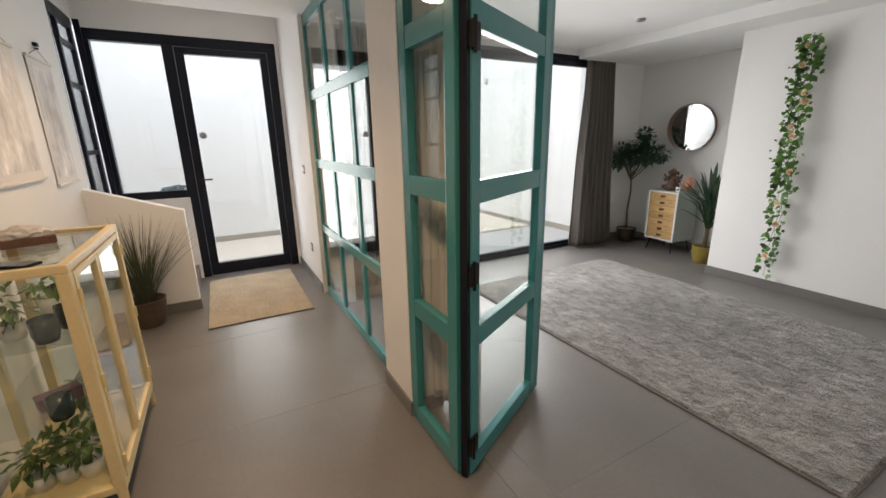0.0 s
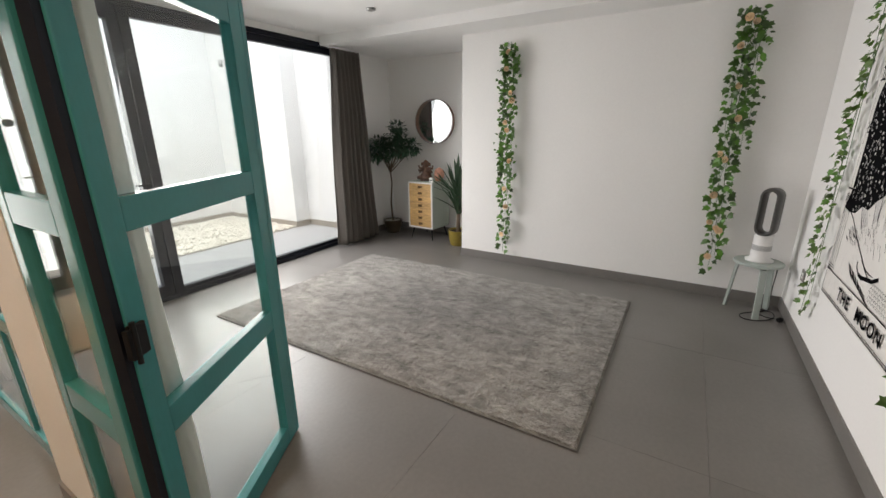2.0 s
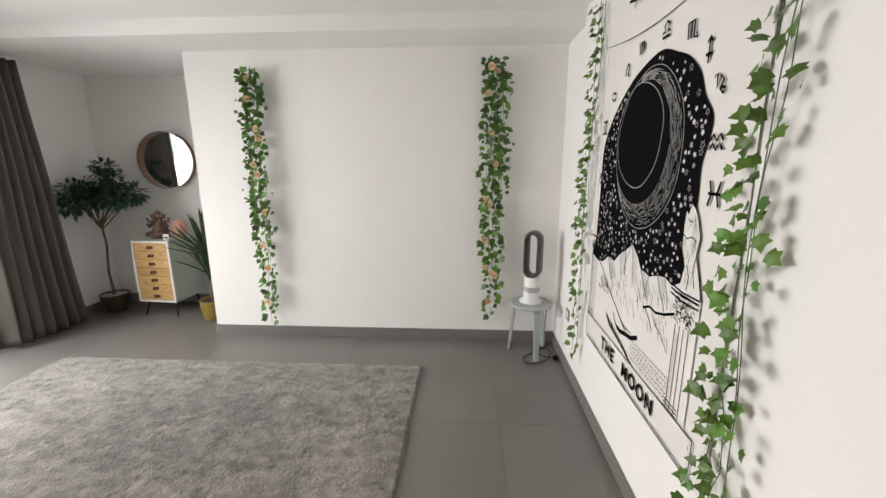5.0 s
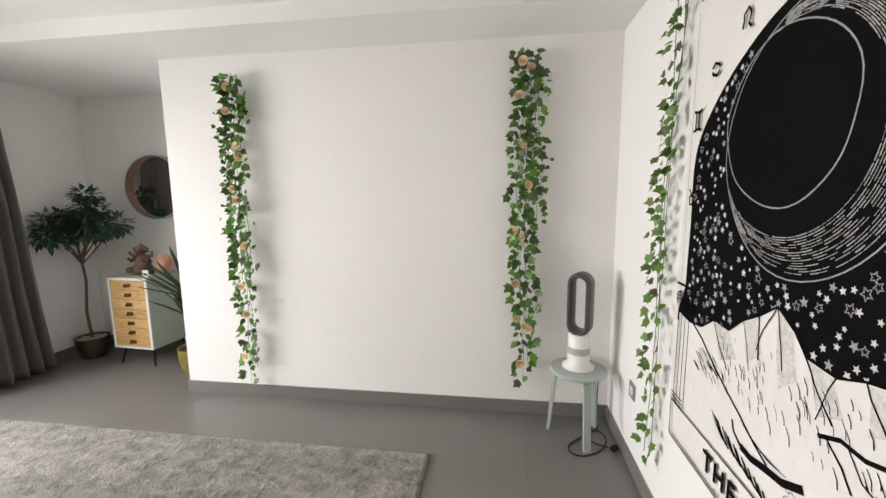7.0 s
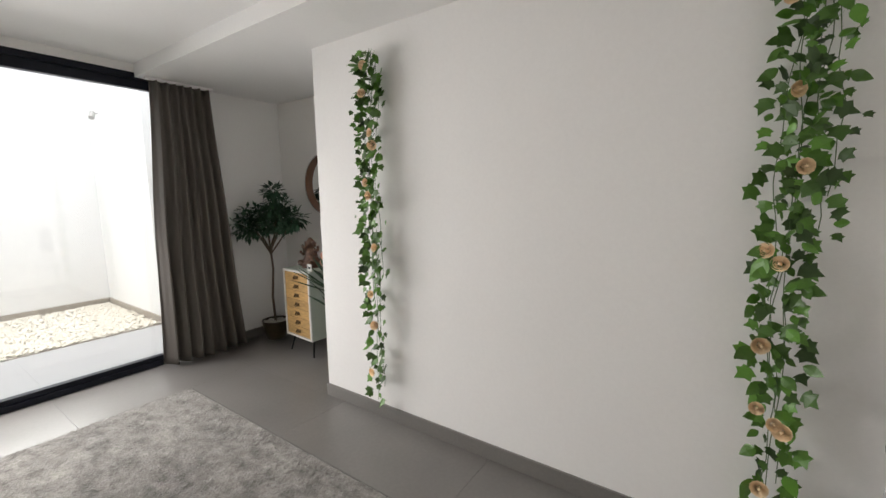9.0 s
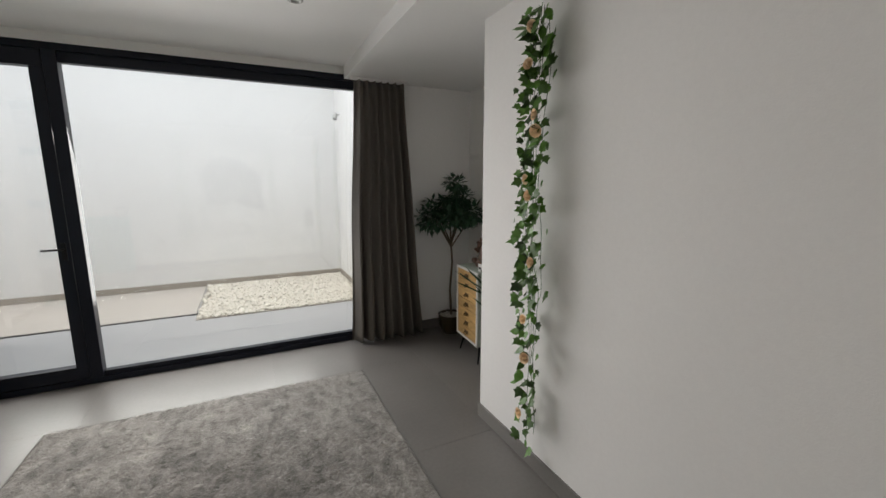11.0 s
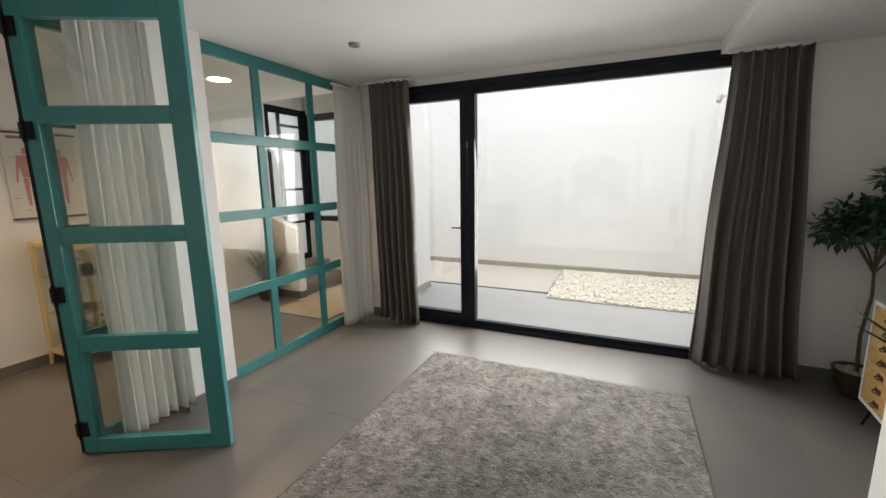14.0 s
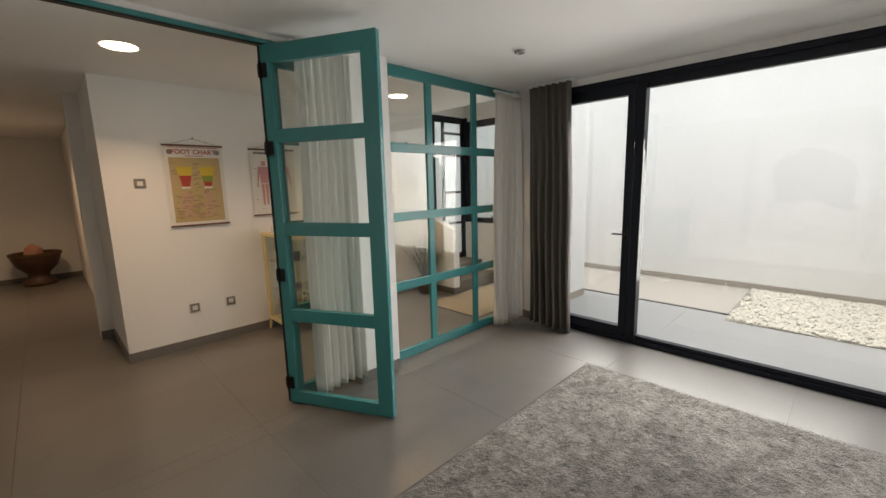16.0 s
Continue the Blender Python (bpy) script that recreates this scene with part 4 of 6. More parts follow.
# columns, border, banner and signs
bm = B()
for x0, cap in ((0.045, 0.50), (1.055, 0.47)):
    for q in (0.0, 0.018, 0.036, 0.056):
        stroke(bm, [(x0 + q * 1.6, 0.12), (x0 + q * 1.6, cap)], 0.0042, 0.011)
    for q in (0.128, 0.142, 0.158):
        stroke(bm, [(x0 - 0.02, q), (x0 + 0.08, q)], 0.005, 0.0112)
    stroke(bm, [(x0 - 0.03, cap + 0.115), (x0 + 0.12, cap + 0.115)], 0.009, 0.0112)
    if cap < 0.49:
        for k in range(40):
            x, z = rt.uniform(x0 - 0.02, x0 + 0.10), rt.uniform(cap, cap + 0.10)
            stroke(bm, blob(x, z, rt.uniform(0.006, 0.018), rt.uniform(0.005, 0.014), 8, 0.2, k)[:rt.randrange(4, 8)], rt.uniform(0.002, 0.006), 0.0113)
        for q in (0.0, 0.014, 0.032):
            stroke(bm, [(x0 - 0.06, cap + 0.135 - q), (x0 + 0.02, cap + 0.125 - q), (x0 + 0.13, cap + 0.13 - q)], 0.007, 0.0112)
        continue
    for r in (0.030, 0.018, 0.008):
        for sx in (-1, 1):
            stroke(bm, blob(x0 + 0.045 + sx * 0.040, cap + 0.055, r, r, 16, 0.0), 0.006, 0.011, True)
stroke(bm, [(0.03, 0.12), (1.25, 0.12)], 0.006, 0.011)
stroke(bm, [(0.03, -0.03), (1.25, -0.03)], 0.006, 0.011)
stroke(bm, [(0.03, -0.016), (1.25, -0.016)], 0.003, 0.011)
stroke(bm, [(0.03, -0.03), (0.03, 0.12)], 0.006, 0.011)
stroke(bm, [(1.25, -0.03), (1.25, 0.12)], 0.006, 0.011)
stroke(bm, [(0.05, 0.2), (0.05, 1.62)], 0.002, 0.011)
stroke(bm, [(0.05 + 1.16 * q, 1.66 - 0.05 * math.sin(math.pi * q)) for q in [k / 20 for k in range(21)]], 0.004, 0.011)
stroke(bm, [(0.3 + 0.7 * q, 1.80 - 0.05 * math.sin(3 * q)) for q in (0, 0.25, 0.5, 0.75, 1)], 0.012, 0.011)
for k in range(8):
    stroke(bm, [(0.35 + 0.07 * k, 1.86), (0.40 + 0.07 * k, 1.80), (0.37 + 0.07 * k, 1.75)], 0.008, 0.011)
part("border_print", bm, M_INK, tap, "black printed border lines and columns")
GLYPHS = [[[(-1, 1), (0, .8), (1, 1)], [(-1, -1), (0, -.8), (1, -1)], [(-.4, .8), (-.4, -.8)], [(.4, .8), (.4, -.8)]],
          [[(-.8, .2), (-.3, .6), (.5, .4), (.8, .1)], [(.8, -.2), (.3, -.6), (-.5, -.4), (-.8, -.1)]],
          [[(-.8, -.6), (-.6, 0), (-.7, .5), (0, .9), (.5, .4), (.2, -.4), (.7, -.8)]],
          [[(-1, .6), (-.7, -.8)], [(-.7, .5), (-.2, .6), (-.2, -.8)], [(-.2, .5), (.3, .6), (.3, -.8), (.8, -.4), (.6, .4), (.3, 0)]],
          [[(-1, -.8), (1, -.8)], [(-1, -.3), (-.4, -.3), (-.6, .4), (0, .8), (.6, .4), (.4, -.3), (1, -.3)]],
          [[(-1, .6), (-.8, -.8)], [(-.8, .5), (-.3, .6), (-.3, -.8)], [(-.3, .5), (.2, .6), (.2, -.8), (.9, -.9), (.7, -.5)]],
          [[(0, -1), (0, 1)], [(-.4, .6), (0, 1), (.4, .6)], [(-.5, -.3), (.5, -.3)]],
          [[(-.8, .6), (-.4, .8), (-.3, -.3), (.2, .6), (.6, .2), (.2, -.4), (.7, -.8), (.9, -.4), (.4, -.3)]],
          [[(-1, .2), (-.5, .7), (0, .2), (.5, .7), (1, .2)], [(-1, -.5), (-.5, 0), (0, -.5), (.5, 0), (1, -.5)]],
          [[(-.8, 1), (-.4, 0), (-.8, -1)], [(.8, 1), (.4, 0), (.8, -1)], [(-.9, 0), (.9, 0)]],
          [[(0, -1), (0, .2), (-.3, .9), (-.8, .6)], [(0, .2), (.3, .9), (.8, .6)]],
          [[(-.5, .9), (0, .3), (.5, .9)], [(0, .3), (-.5, 0), (-.3, -.7), (.3, -.7), (.5, 0), (0, .3)]]]
SIGNS = [(0.08, 0.955), (0.09, 1.235), (0.195, 1.385), (0.36, 1.48), (0.51, 1.55), (0.73, 1.56), (0.934, 1.505), (1.05, 1.405), (1.13, 1.29), (1.155, 1.11), (1.18, 0.955)]
for (cx, cz), g in zip(SIGNS, (11, 0, 1, 2, 3, 4, 5, 6, 7, 8, 9)):
    bm = B()
    for line in GLYPHS[g]:
        stroke(bm, [(cx + (0.031 if cx < 0.9 else 0.036) * x, cz + (0.036 if cx < 0.9 else 0.040) * z) for x, z in line], 0.010, 0.0115)
    part("zodiac_sign", bm, M_INK, tap, "black printed zodiac sign")


def lettering(text, size, parent, loc, mat, name="lettering", rot=(90, 0, 0), bold=0.0, spacing=1.0):
    cu = bpy.data.curves.new("lettering", "FONT")
    cu.body, cu.size, cu.align_x, cu.align_y, cu.offset, cu.space_character = text, size, "CENTER", "CENTER", bold, spacing
    tmp = bpy.data.objects.new("lettering", cu)
    me_ = bpy.data.meshes.new_from_object(tmp)
    bpy.data.objects.remove(tmp)
    me_.materials.clear()
    me_.materials.append(mat)
    ob_ = new(name, me_)
    ob_.parent = parent
    ob_.matrix_basis = pose(*loc, *rot)
    return ob_


lettering("THE", 0.098, tap, (0.41, -0.0055, 0.045), M_INK, bold=0.003, spacing=1.2)
lettering("MOON", 0.098, tap, (0.79, -0.0055, 0.045), M_INK, bold=0.003, spacing=1.2)

# ---- niche: cabinet, mirror, plants ----
M_WHITE = material("white lacquer", (0.74, 0.73, 0.70), 0.45, grain=0.02, scale=60, stain=0.03)
M_SAGE = material("sage painted panel", (0.42, 0.47, 0.41), 0.55, grain=0.04, scale=60, stain=0.04)
M_PINE = material("knotty pine", (0.55, 0.34, 0.13), 0.5, grain=0.22, scale=14, stain=0.15, stain_scale=6, vary=0.12, bump=0.2, stretch=(0.4, 1, 6))
M_BRASS = material("aged brass", (0.16, 0.10, 0.05), 0.45, metal=0.8, grain=0.2, scale=90)
cab = thing("drawer_cabinet", "white cabinet with seven knotty pine drawers on black metal legs", "cabinet", (5.455, 3.37, 0.0), -4)
CW, CD, Z0, Z1 = 0.425, 0.40, 0.165, 0.80
# local: x into the wall, y along the front
for name, b in (("side_panel", (0, 0, Z0, CD, 0.018, Z1)), ("side_panel", (0, CW - 0.018, Z0, CD, CW, Z1))):
    part(name, box(B(), *b, 0.003), M_SAGE, cab, "sage green side panel")
part("top_panel", box(B(), -0.004, -0.004, Z1, CD, CW + 0.004, Z1 + 0.018, 0.003), M_SAGE, cab)
part("bottom_panel", box(B(), 0, 0.018, Z0, CD, CW - 0.018, Z0 + 0.018, 0.002), M_WHITE, cab)
part("back_panel", box(B(), CD - 0.01, 0.018, Z0 + 0.018, CD - 0.002, CW - 0.018, Z1), M_SAGE, cab)
bm = B()
box(bm, -0.012, 0.0, Z0, 0.0, 0.022, Z1 + 0.016, 0.002)
box(bm, -0.012, CW - 0.022, Z0, 0.0, CW, Z1 + 0.016, 0.002)
box(bm, -0.0115, 0.022, Z1 - 0.004, 0.0, CW - 0.022, Z1 + 0.016, 0.002)
box(bm, -0.0115, 0.022, Z0, 0.0, CW - 0.022, Z0 + 0.02, 0.002)
part("face_frame", bm, M_WHITE, cab)
step = (Z1 - 0.006 - Z0 - 0.022) / 7
for k in range(7):
    za = Z0 + 0.022 + k * step
    gap = 0.004 if k in (1, 3, 5) else 0.0015
    d = part("drawer", box(B(), -0.008, 0.025, za + gap / 2, 0.30, CW - 0.025, za + step - gap / 2, 0.002), M_PINE, cab)
    zc = za + step / 2
    yc = CW / 2
    bm = B()
    box(bm, -0.011, yc - 0.034, zc - 0.014, -0.0082, yc + 0.034, zc + 0.016, 0.001)
    tube(bm, [(-0.011, yc - 0.026, zc + 0.004), (-0.026, yc - 0.022, zc - 0.008), (-0.028, yc, zc - 0.013), (-0.026, yc + 0.022, zc - 0.008), (-0.011, yc + 0.026, zc + 0.004)], 0.004, 6)
    part("handle", bm, M_BRASS, d, "dark brass cup handle")
for x, y, sx, sy in ((0.05, 0.06, -1, -1), (0.05, CW - 0.06, -1, 1), (CD - 0.05, 0.06, 1, -1), (CD - 0.05, CW - 0.06, 1, 1)):
    part("leg", tube(B(), [(x, y, Z0), (x + 0.035 * sx, y + 0.035 * sy, 0.0)], [0.011, 0.007], 8), M_BLACK, cab, "tapered black metal leg")

M_MIRROR = material("mirror glass", (0.92, 0.93, 0.93), 0.01, metal=1.0)
M_COPPER = material("brown wooden rim", (0.16, 0.075, 0.04), 0.4, grain=0.15, scale=40)
mir = thing("round_mirror", "round wall mirror in a deep brown wooden frame", "mirror", (XN - 0.016, 3.60, 1.62), -87.5)
R = 0.303
bm = lathe(B(), [(R, 0.0), (R, 0.058), (R - 0.008, 0.060), (R - 0.010, 0.012), (R - 0.010, 0.0)], 64, cap=False)
bm.transform(Euler((radians(90), 0, 0)).to_matrix().to_4x4())
part("frame", bm, M_COPPER, mir, smooth=False)
bm = lathe(B(), [(R + 0.0015, 0.054), (R + 0.0015, 0.0625), (R - 0.006, 0.0625), (R - 0.006, 0.060)], 64, cap=False)
bm.transform(Euler((radians(90), 0, 0)).to_matrix().to_4x4())
part("rim_edge", bm, M_STEEL, mir, "thin pale front edge")
bm = lathe(B(), [(0.0, 0.014), (R - 0.011, 0.014), (R - 0.011, 0.004), (0.0, 0.004)], 64, cap=False)
bm.transform(Euler((radians(90), 0, 0)).to_matrix().to_4x4())
part("mirror_glass", bm, M_MIRROR, mir)

# seated figure, one plain mesh
M_STATUE = material("painted resin in brown and ivory", (0.14, 0.075, 0.05), 0.5, grain=0.5, scale=35, stain=0.4, stain_scale=18)
bm = B()
lathe(bm, [(0.0, 0.0), (0.085, 0.0), (0.09, 0.02), (0.075, 0.035), (0.085, 0.06), (0.07, 0.085), (0.055, 0.12), (0.06, 0.15), (0.045, 0.18), (0.03, 0.19), (0.046, 0.21), (0.05, 0.235), (0.035, 0.26), (0.012, 0.285), (0.0, 0.29)], 18)
for sx in (-1, 1):
    tube(bm, [(0, sx * 0.05, 0.16), (-0.02, sx * 0.10, 0.12), (-0.05, sx * 0.09, 0.15)], [0.02, 0.018, 0.014], 8)
    tube(bm, [(0, sx * 0.05, 0.17), (0.0, sx * 0.105, 0.17), (-0.01, sx * 0.12, 0.21)], [0.018, 0.014, 0.012], 8)
    tube(bm, [(-0.01, sx * 0.03, 0.235), (0.0, sx * 0.065, 0.235), (0.0, sx * 0.07, 0.20)], [0.02, 0.018, 0.006], 8)
    tube(bm, [(-0.02, sx * 0.03, 0.05), (-0.075, sx * 0.075, 0.045), (-0.085, 0.0, 0.04)], [0.03, 0.028, 0.018], 8)
tube(bm, [(-0.04, 0, 0.225), (-0.065, 0.005, 0.19), (-0.07, 0.02, 0.15)], [0.02, 0.016, 0.010], 8)
ob = part("seated_figurine", bm, M_STATUE, smooth=True)
ob.matrix_basis = pose(5.66, 3.60, Z1 + 0.018)
tagged(ob, "seated painted resin figurine on the cabinet top", "figurine")
M_SALT = material("pink salt crystal", (0.55, 0.27, 0.19), 0.55, grain=0.25, scale=25, bump=0.8, bump_scale=30)
bm = B()
bmesh.ops.create_icosphere(bm, subdivisions=3, radius=1)
for v in bm.verts:
    k = 1 + 0.16 * noise.noise(v.co * 2.2)
    v.co = Vector((v.co.x * 0.07 * k, v.co.y * 0.07 * k, max(-0.085, v.co.z * 0.10 * k) + 0.085))
salt = thing("salt_lamp", "unlit pink rock salt lamp on the cabinet", "lamp", (5.70, 3.41, Z1 + 0.018))
part("crystal", bm, M_SALT, salt)
part("base", lathe(B(), [(0.0, 0), (0.06, 0.0), (0.06, 0.006), (0.0, 0.006)], 20), M_PINE, salt)
card = thing("card_stand", "small white card with a dark picture on the cabinet", "card", (5.50, 3.42, Z1 + 0.018), -90)
part("card", box(B(), -0.028, -0.004, 0.0, 0.028, 0.004, 0.065, 0.002), M_WHITE, card)
part("picture", box(B(), -0.016, -0.0055, 0.022, 0.016, -0.0042, 0.04), M_BLACK, card, "dark printed picture")

M_BARK = material("grey brown bark", (0.14, 0.10, 0.07), 0.9, grain=0.3, scale=60, bump=0.8, bump_scale=50)
M_FICUS = material("dark ficus leaf", (0.022, 0.064, 0.032), 0.42, grain=0.3, scale=50, vary=0.4)
M_POT = material("bronze glazed pot", (0.055, 0.040, 0.022), 0.3, grain=0.2, scale=20, stain=0.2)
M_POT_Y = material("olive yellow glazed pot", (0.27, 0.20, 0.035), 0.3, grain=0.15, scale=20, stain=0.15)
M_POT_B = material("brown ceramic pot", (0.10, 0.068, 0.045), 0.45, grain=0.2, scale=25, stain=0.2)
M_SOIL = material("pale pebbles", (0.48, 0.45, 0.40), 0.9, grain=0.4, scale=50, bump=1.0, bump_scale=60)
M_EARTH = material("dark soil", (0.04, 0.03, 0.022), 1.0, grain=0.4, scale=80, bump=1.0, bump_scale=80)


def pot(parent, r0, r1, h, mat, fillmat):
    part("pot", lathe(B(), [(r0 * 0.9, 0), (r0, 0.01), (r1 * 0.97, h * 0.55), (r1, h - 0.012), (r1 + 0.006, h), (r1 - 0.006, h), (r1 - 0.012, h - 0.03), (r0, h - 0.04)], 32, cap=True), mat, parent, smooth=True)
    bm = B()
    bmesh.ops.create_circle(bm, cap_ends=True, segments=24, radius=r1 - 0.009, matrix=Matrix.Translation((0, 0, h - 0.022)))
    part("soil", bm, fillmat, parent)
    if fillmat is M_SOIL:
        bm = B()
        rr = random.Random(8)
        for _ in range(46):
            a, q = rr.uniform(0, 6.28), (r1 - 0.02) * math.sqrt(rr.random())
            s = rr.uniform(0.010, 0.020)
            bmesh.ops.create_icosphere(bm, subdivisions=1, radius=1, matrix=Matrix.Translation((q * math.cos(a), q * math.sin(a), h - 0.018)) @ Euler((rr.uniform(0, 3), rr.uniform(0, 3), 0)).to_matrix().to_4x4() @ Matrix.Diagonal((s, s * 0.8, s * 0.6, 1)))
        tagged(part("pebbles", bm, M_SOIL, parent, "pale pebbles on the soil"), kind="stuff")


def leaf_cloud(bm, centre, count, radii, size, rnd, shape=OVAL_HALF):
    """Many folded leaves scattered in clumps."""
    for _ in range(count):
        d = Vector((rnd.gauss(0, 1), rnd.gauss(0, 1), rnd.gauss(0, 1))).normalized() * rnd.random() ** 0.4
        c = Vector(centre) + Vector((d.x * radii[0], d.y * radii[1], d.z * radii[2]))
        out = (d + Vector((rnd.uniform(-0.6, 0.6), rnd.uniform(-0.6, 0.6), rnd.uniform(-0.7, 0.3)))).normalized()
        side_ = out.cross(Vector((0, 0, 1)))
        side_ = side_.normalized() if side_.length > 0.01 else Vector((1, 0, 0))
        up = side_.cross(out)
        s = size * rnd.uniform(0.7, 1.25)
        tip_ = c + out * s
        base_ = bm.verts.new(c)
        m1 = bm.verts.new(c + out * s * 0.5 - up * s * 0.05)
        t1 = bm.verts.new(tip_ - up * s * 0.12)
        a1 = bm.verts.new(c + out * s * 0.42 + side_ * s * 0.25 + up * s * 0.05)
        b1 = bm.verts.new(c + out * s * 0.42 - side_ * s * 0.25 + up * s * 0.05)
        for f in ((base_, a1, m1), (a1, t1, m1), (base_, m1, b1), (m1, t1, b1)):
            bm.faces.new(f)


tree = thing("ficus_tree", "small dark green ficus tree in a bronze pot with pebbles", "plant", (5.62, 4.20, 0))
pot(tree, 0.10, 0.135, 0.20, M_POT, M_SOIL)
rnd = random.Random(21)
trunk = part("trunk", tube(B(), [(0, 0, 0.16), (-0.01, 0.012, 0.45), (0.008, -0.004, 0.75), (0.0, 0.01, 0.98)], [0.014, 0.012, 0.011, 0.010], 8), M_BARK, tree, smooth=True)
clumps = [((-0.22, 0.10, 1.21), 0.12), ((-0.10, 0.13, 1.30), 0.13), ((0.02, 0.07, 1.27), 0.14), ((0.06, -0.12, 1.26), 0.14), ((-0.07, -0.30, 1.23), 0.13), ((0.0, -0.15, 1.43), 0.10), ((-0.04, -0.18, 1.55), 0.08), ((0.04, 0.12, 1.37), 0.10), ((-0.16, 0.02, 1.18), 0.13), ((0.11, -0.02, 1.23), 0.12), ((-0.05, -0.22, 1.34), 0.10), ((0.03, -0.36, 1.28), 0.09)]
for c, r in clumps:
    part("branch", tube(B(), [(0, 0.01, 0.90 + 0.07 * rnd.random()), (c[0] * 0.5, c[1] * 0.55, 1.07 + 0.08 * rnd.random()), c], [0.008, 0.006, 0.003], 6), M_BARK, tree)
bm = B()
for c, r in clumps:
    leaf_cloud(bm, c, 100, (r * 1.15, r * 1.35, r * 0.8), 0.076, rnd)
tagged(part("crown", bm, M_FICUS, tree), kind="stuff")

M_PALM = material("dark yucca leaf", (0.035, 0.075, 0.035), 0.5, grain=0.3, scale=30)
palm = thing("yucca_plant", "spiky yucca plant in an olive yellow glazed pot", "plant", (5.47, 2.98, 0))
pot(palm, 0.105, 0.13, 0.21, M_POT_Y, M_EARTH)
part("trunk", tube(B(), [(0, 0, 0.16), (0.01, 0.0, 0.4), (0.0, -0.01, 0.68)], [0.028, 0.024, 0.022], 10), M_BARK, palm, smooth=True)


def blade(bm, base, yaw, elev, length, width, droop, segs=6):
    """A long strap leaf that droops towards its tip."""
    p = Vector(base)
    prev = None
    e = elev
    for k in range(segs + 1):
        f = k / segs
        d = Vector((math.cos(yaw) * math.cos(e), math.sin(yaw) * math.cos(e), math.sin(e)))
        s_ = Vector((-math.sin(yaw), math.cos(yaw), 0))
        w = width * (0.5 + 1.2 * f) * (1 - f) ** 0.6 + 0.0006
        up_ = s_.cross(d)
        row = [bm.verts.new(p + s_ * w + up_ * w * 0.35), bm.verts.new(p), bm.verts.new(p - s_ * w + up_ * w * 0.35)]
        if prev:
            bm.faces.new((prev[0], prev[1], row[1], row[0]))
            bm.faces.new((prev[1], prev[2], row[2], row[1]))
        prev = row
        p = p + d * (length / segs)
        e -= droop / segs


rnd = random.Random(4)
for zc, n, ln in ((0.68, 40, 0.48), (0.45, 22, 0.40)):
    for k in range(n):
        bm = B()
        blade(bm, (0, 0, zc + rnd.uniform(-0.05, 0.04)), rnd.uniform(0, 6.28), rnd.uniform(0.45, 1.45), ln * rnd.uniform(0.75, 1.1), 0.028, rnd.uniform(0.05, 0.45))
        part("blade", bm, M_PALM, palm)

# ---- stool, fan, cable ----
M_STOOL = material("sage grey lacquered wood", (0.40, 0.45, 0.42), 0.45, grain=0.04, scale=60, stain=0.03)
stool = thing("stool", "round sage grey wooden stool with bent legs", "stool", (4.86, -0.19, 0), 35)
part("seat", lathe(B(), [(0.0, 0.425), (0.165, 0.425), (0.172, 0.432), (0.172, 0.444), (0.165, 0.45), (0.0, 0.45)], 40, cap=False), M_STOOL, stool)
for k in range(3):
    a = 2 * math.pi * k / 3 + 0.62
    ca, sa = math.cos(a), math.sin(a)
    bm = B()
    prof = [(0.075, 0.423), (0.125, 0.421), (0.145, 0.405), (0.152, 0.37), (0.185, 0.0)]
    for side_ in (0,):
        prev = None
        for r, z in prof:
            row = [bm.verts.new((ca * (r + dr) - sa * w, sa * (r + dr) + ca * w, z + dz)) for dr, w, dz in ((0, -0.021, 0), (0, 0.021, 0), (-0.020 if z < 0.41 else 0, 0.021, -0.018 if z >= 0.405 else 0), (-0.020 if z < 0.41 else 0, -0.021, -0.018 if z >= 0.405 else 0))]
            if prev:
                for i in range(4):
                    bm.faces.new((prev[i], prev[(i + 1) % 4], row[(i + 1) % 4], row[i]))
            else:
                bm.faces.new(row)
            prev = row
        bm.faces.new(list(reversed(prev)))
    leg = part("leg", bm, M_STOOL, stool)
    for z in (0.36, 0.395):
        bm = lathe(B(), [(0.0, 0.0), (0.005, 0.0), (0.004, 0.003), (0, 0.003)], 8)
        bm.transform(Matrix.Translation((ca * 0.154, sa * 0.154, z)) @ Euler((0, radians(90), a)).to_matrix().to_4x4())
        part("screw", bm, M_STEEL, leg)

M_FANW = material("white plastic", (0.78, 0.77, 0.76), 0.35, grain=0.01, scale=50)
M_FAND = material("dark grey plastic", (0.055, 0.052, 0.05), 0.4, grain=0.05, scale=90)
fan = thing("bladeless_fan", "white and dark grey bladeless fan heater on the stool", "fan", (4.87, -0.19, 0.45), 62)
part("body", lathe(B(), [(0.0, 0.0), (0.095, 0.0), (0.098, 0.012), (0.068, 0.028), (0.066, 0.09), (0.064, 0.21), (0.05, 0.222), (0.0, 0.222)], 40, cap=False), M_FANW, fan, smooth=True)
bm = B()
lathe(bm, [(0.0668, 0.095), (0.0672, 0.10), (0.0668, 0.135), (0.066, 0.138)], 40, cap=False)
part("grille", bm, material("grey perforated grille", (0.42, 0.42, 0.42), 0.5, grain=0.6, scale=350), fan, "grey perforated intake grille")
bm = B()


def stadium(rx, half, n=14):
    return [(rx * math.cos(a), half + rx * math.sin(a)) for a in (math.pi * k / n for k in range(n + 1))] + [(rx * math.cos(a), -half + rx * math.sin(a)) for a in (math.pi + math.pi * k / n for k in range(n + 1))]


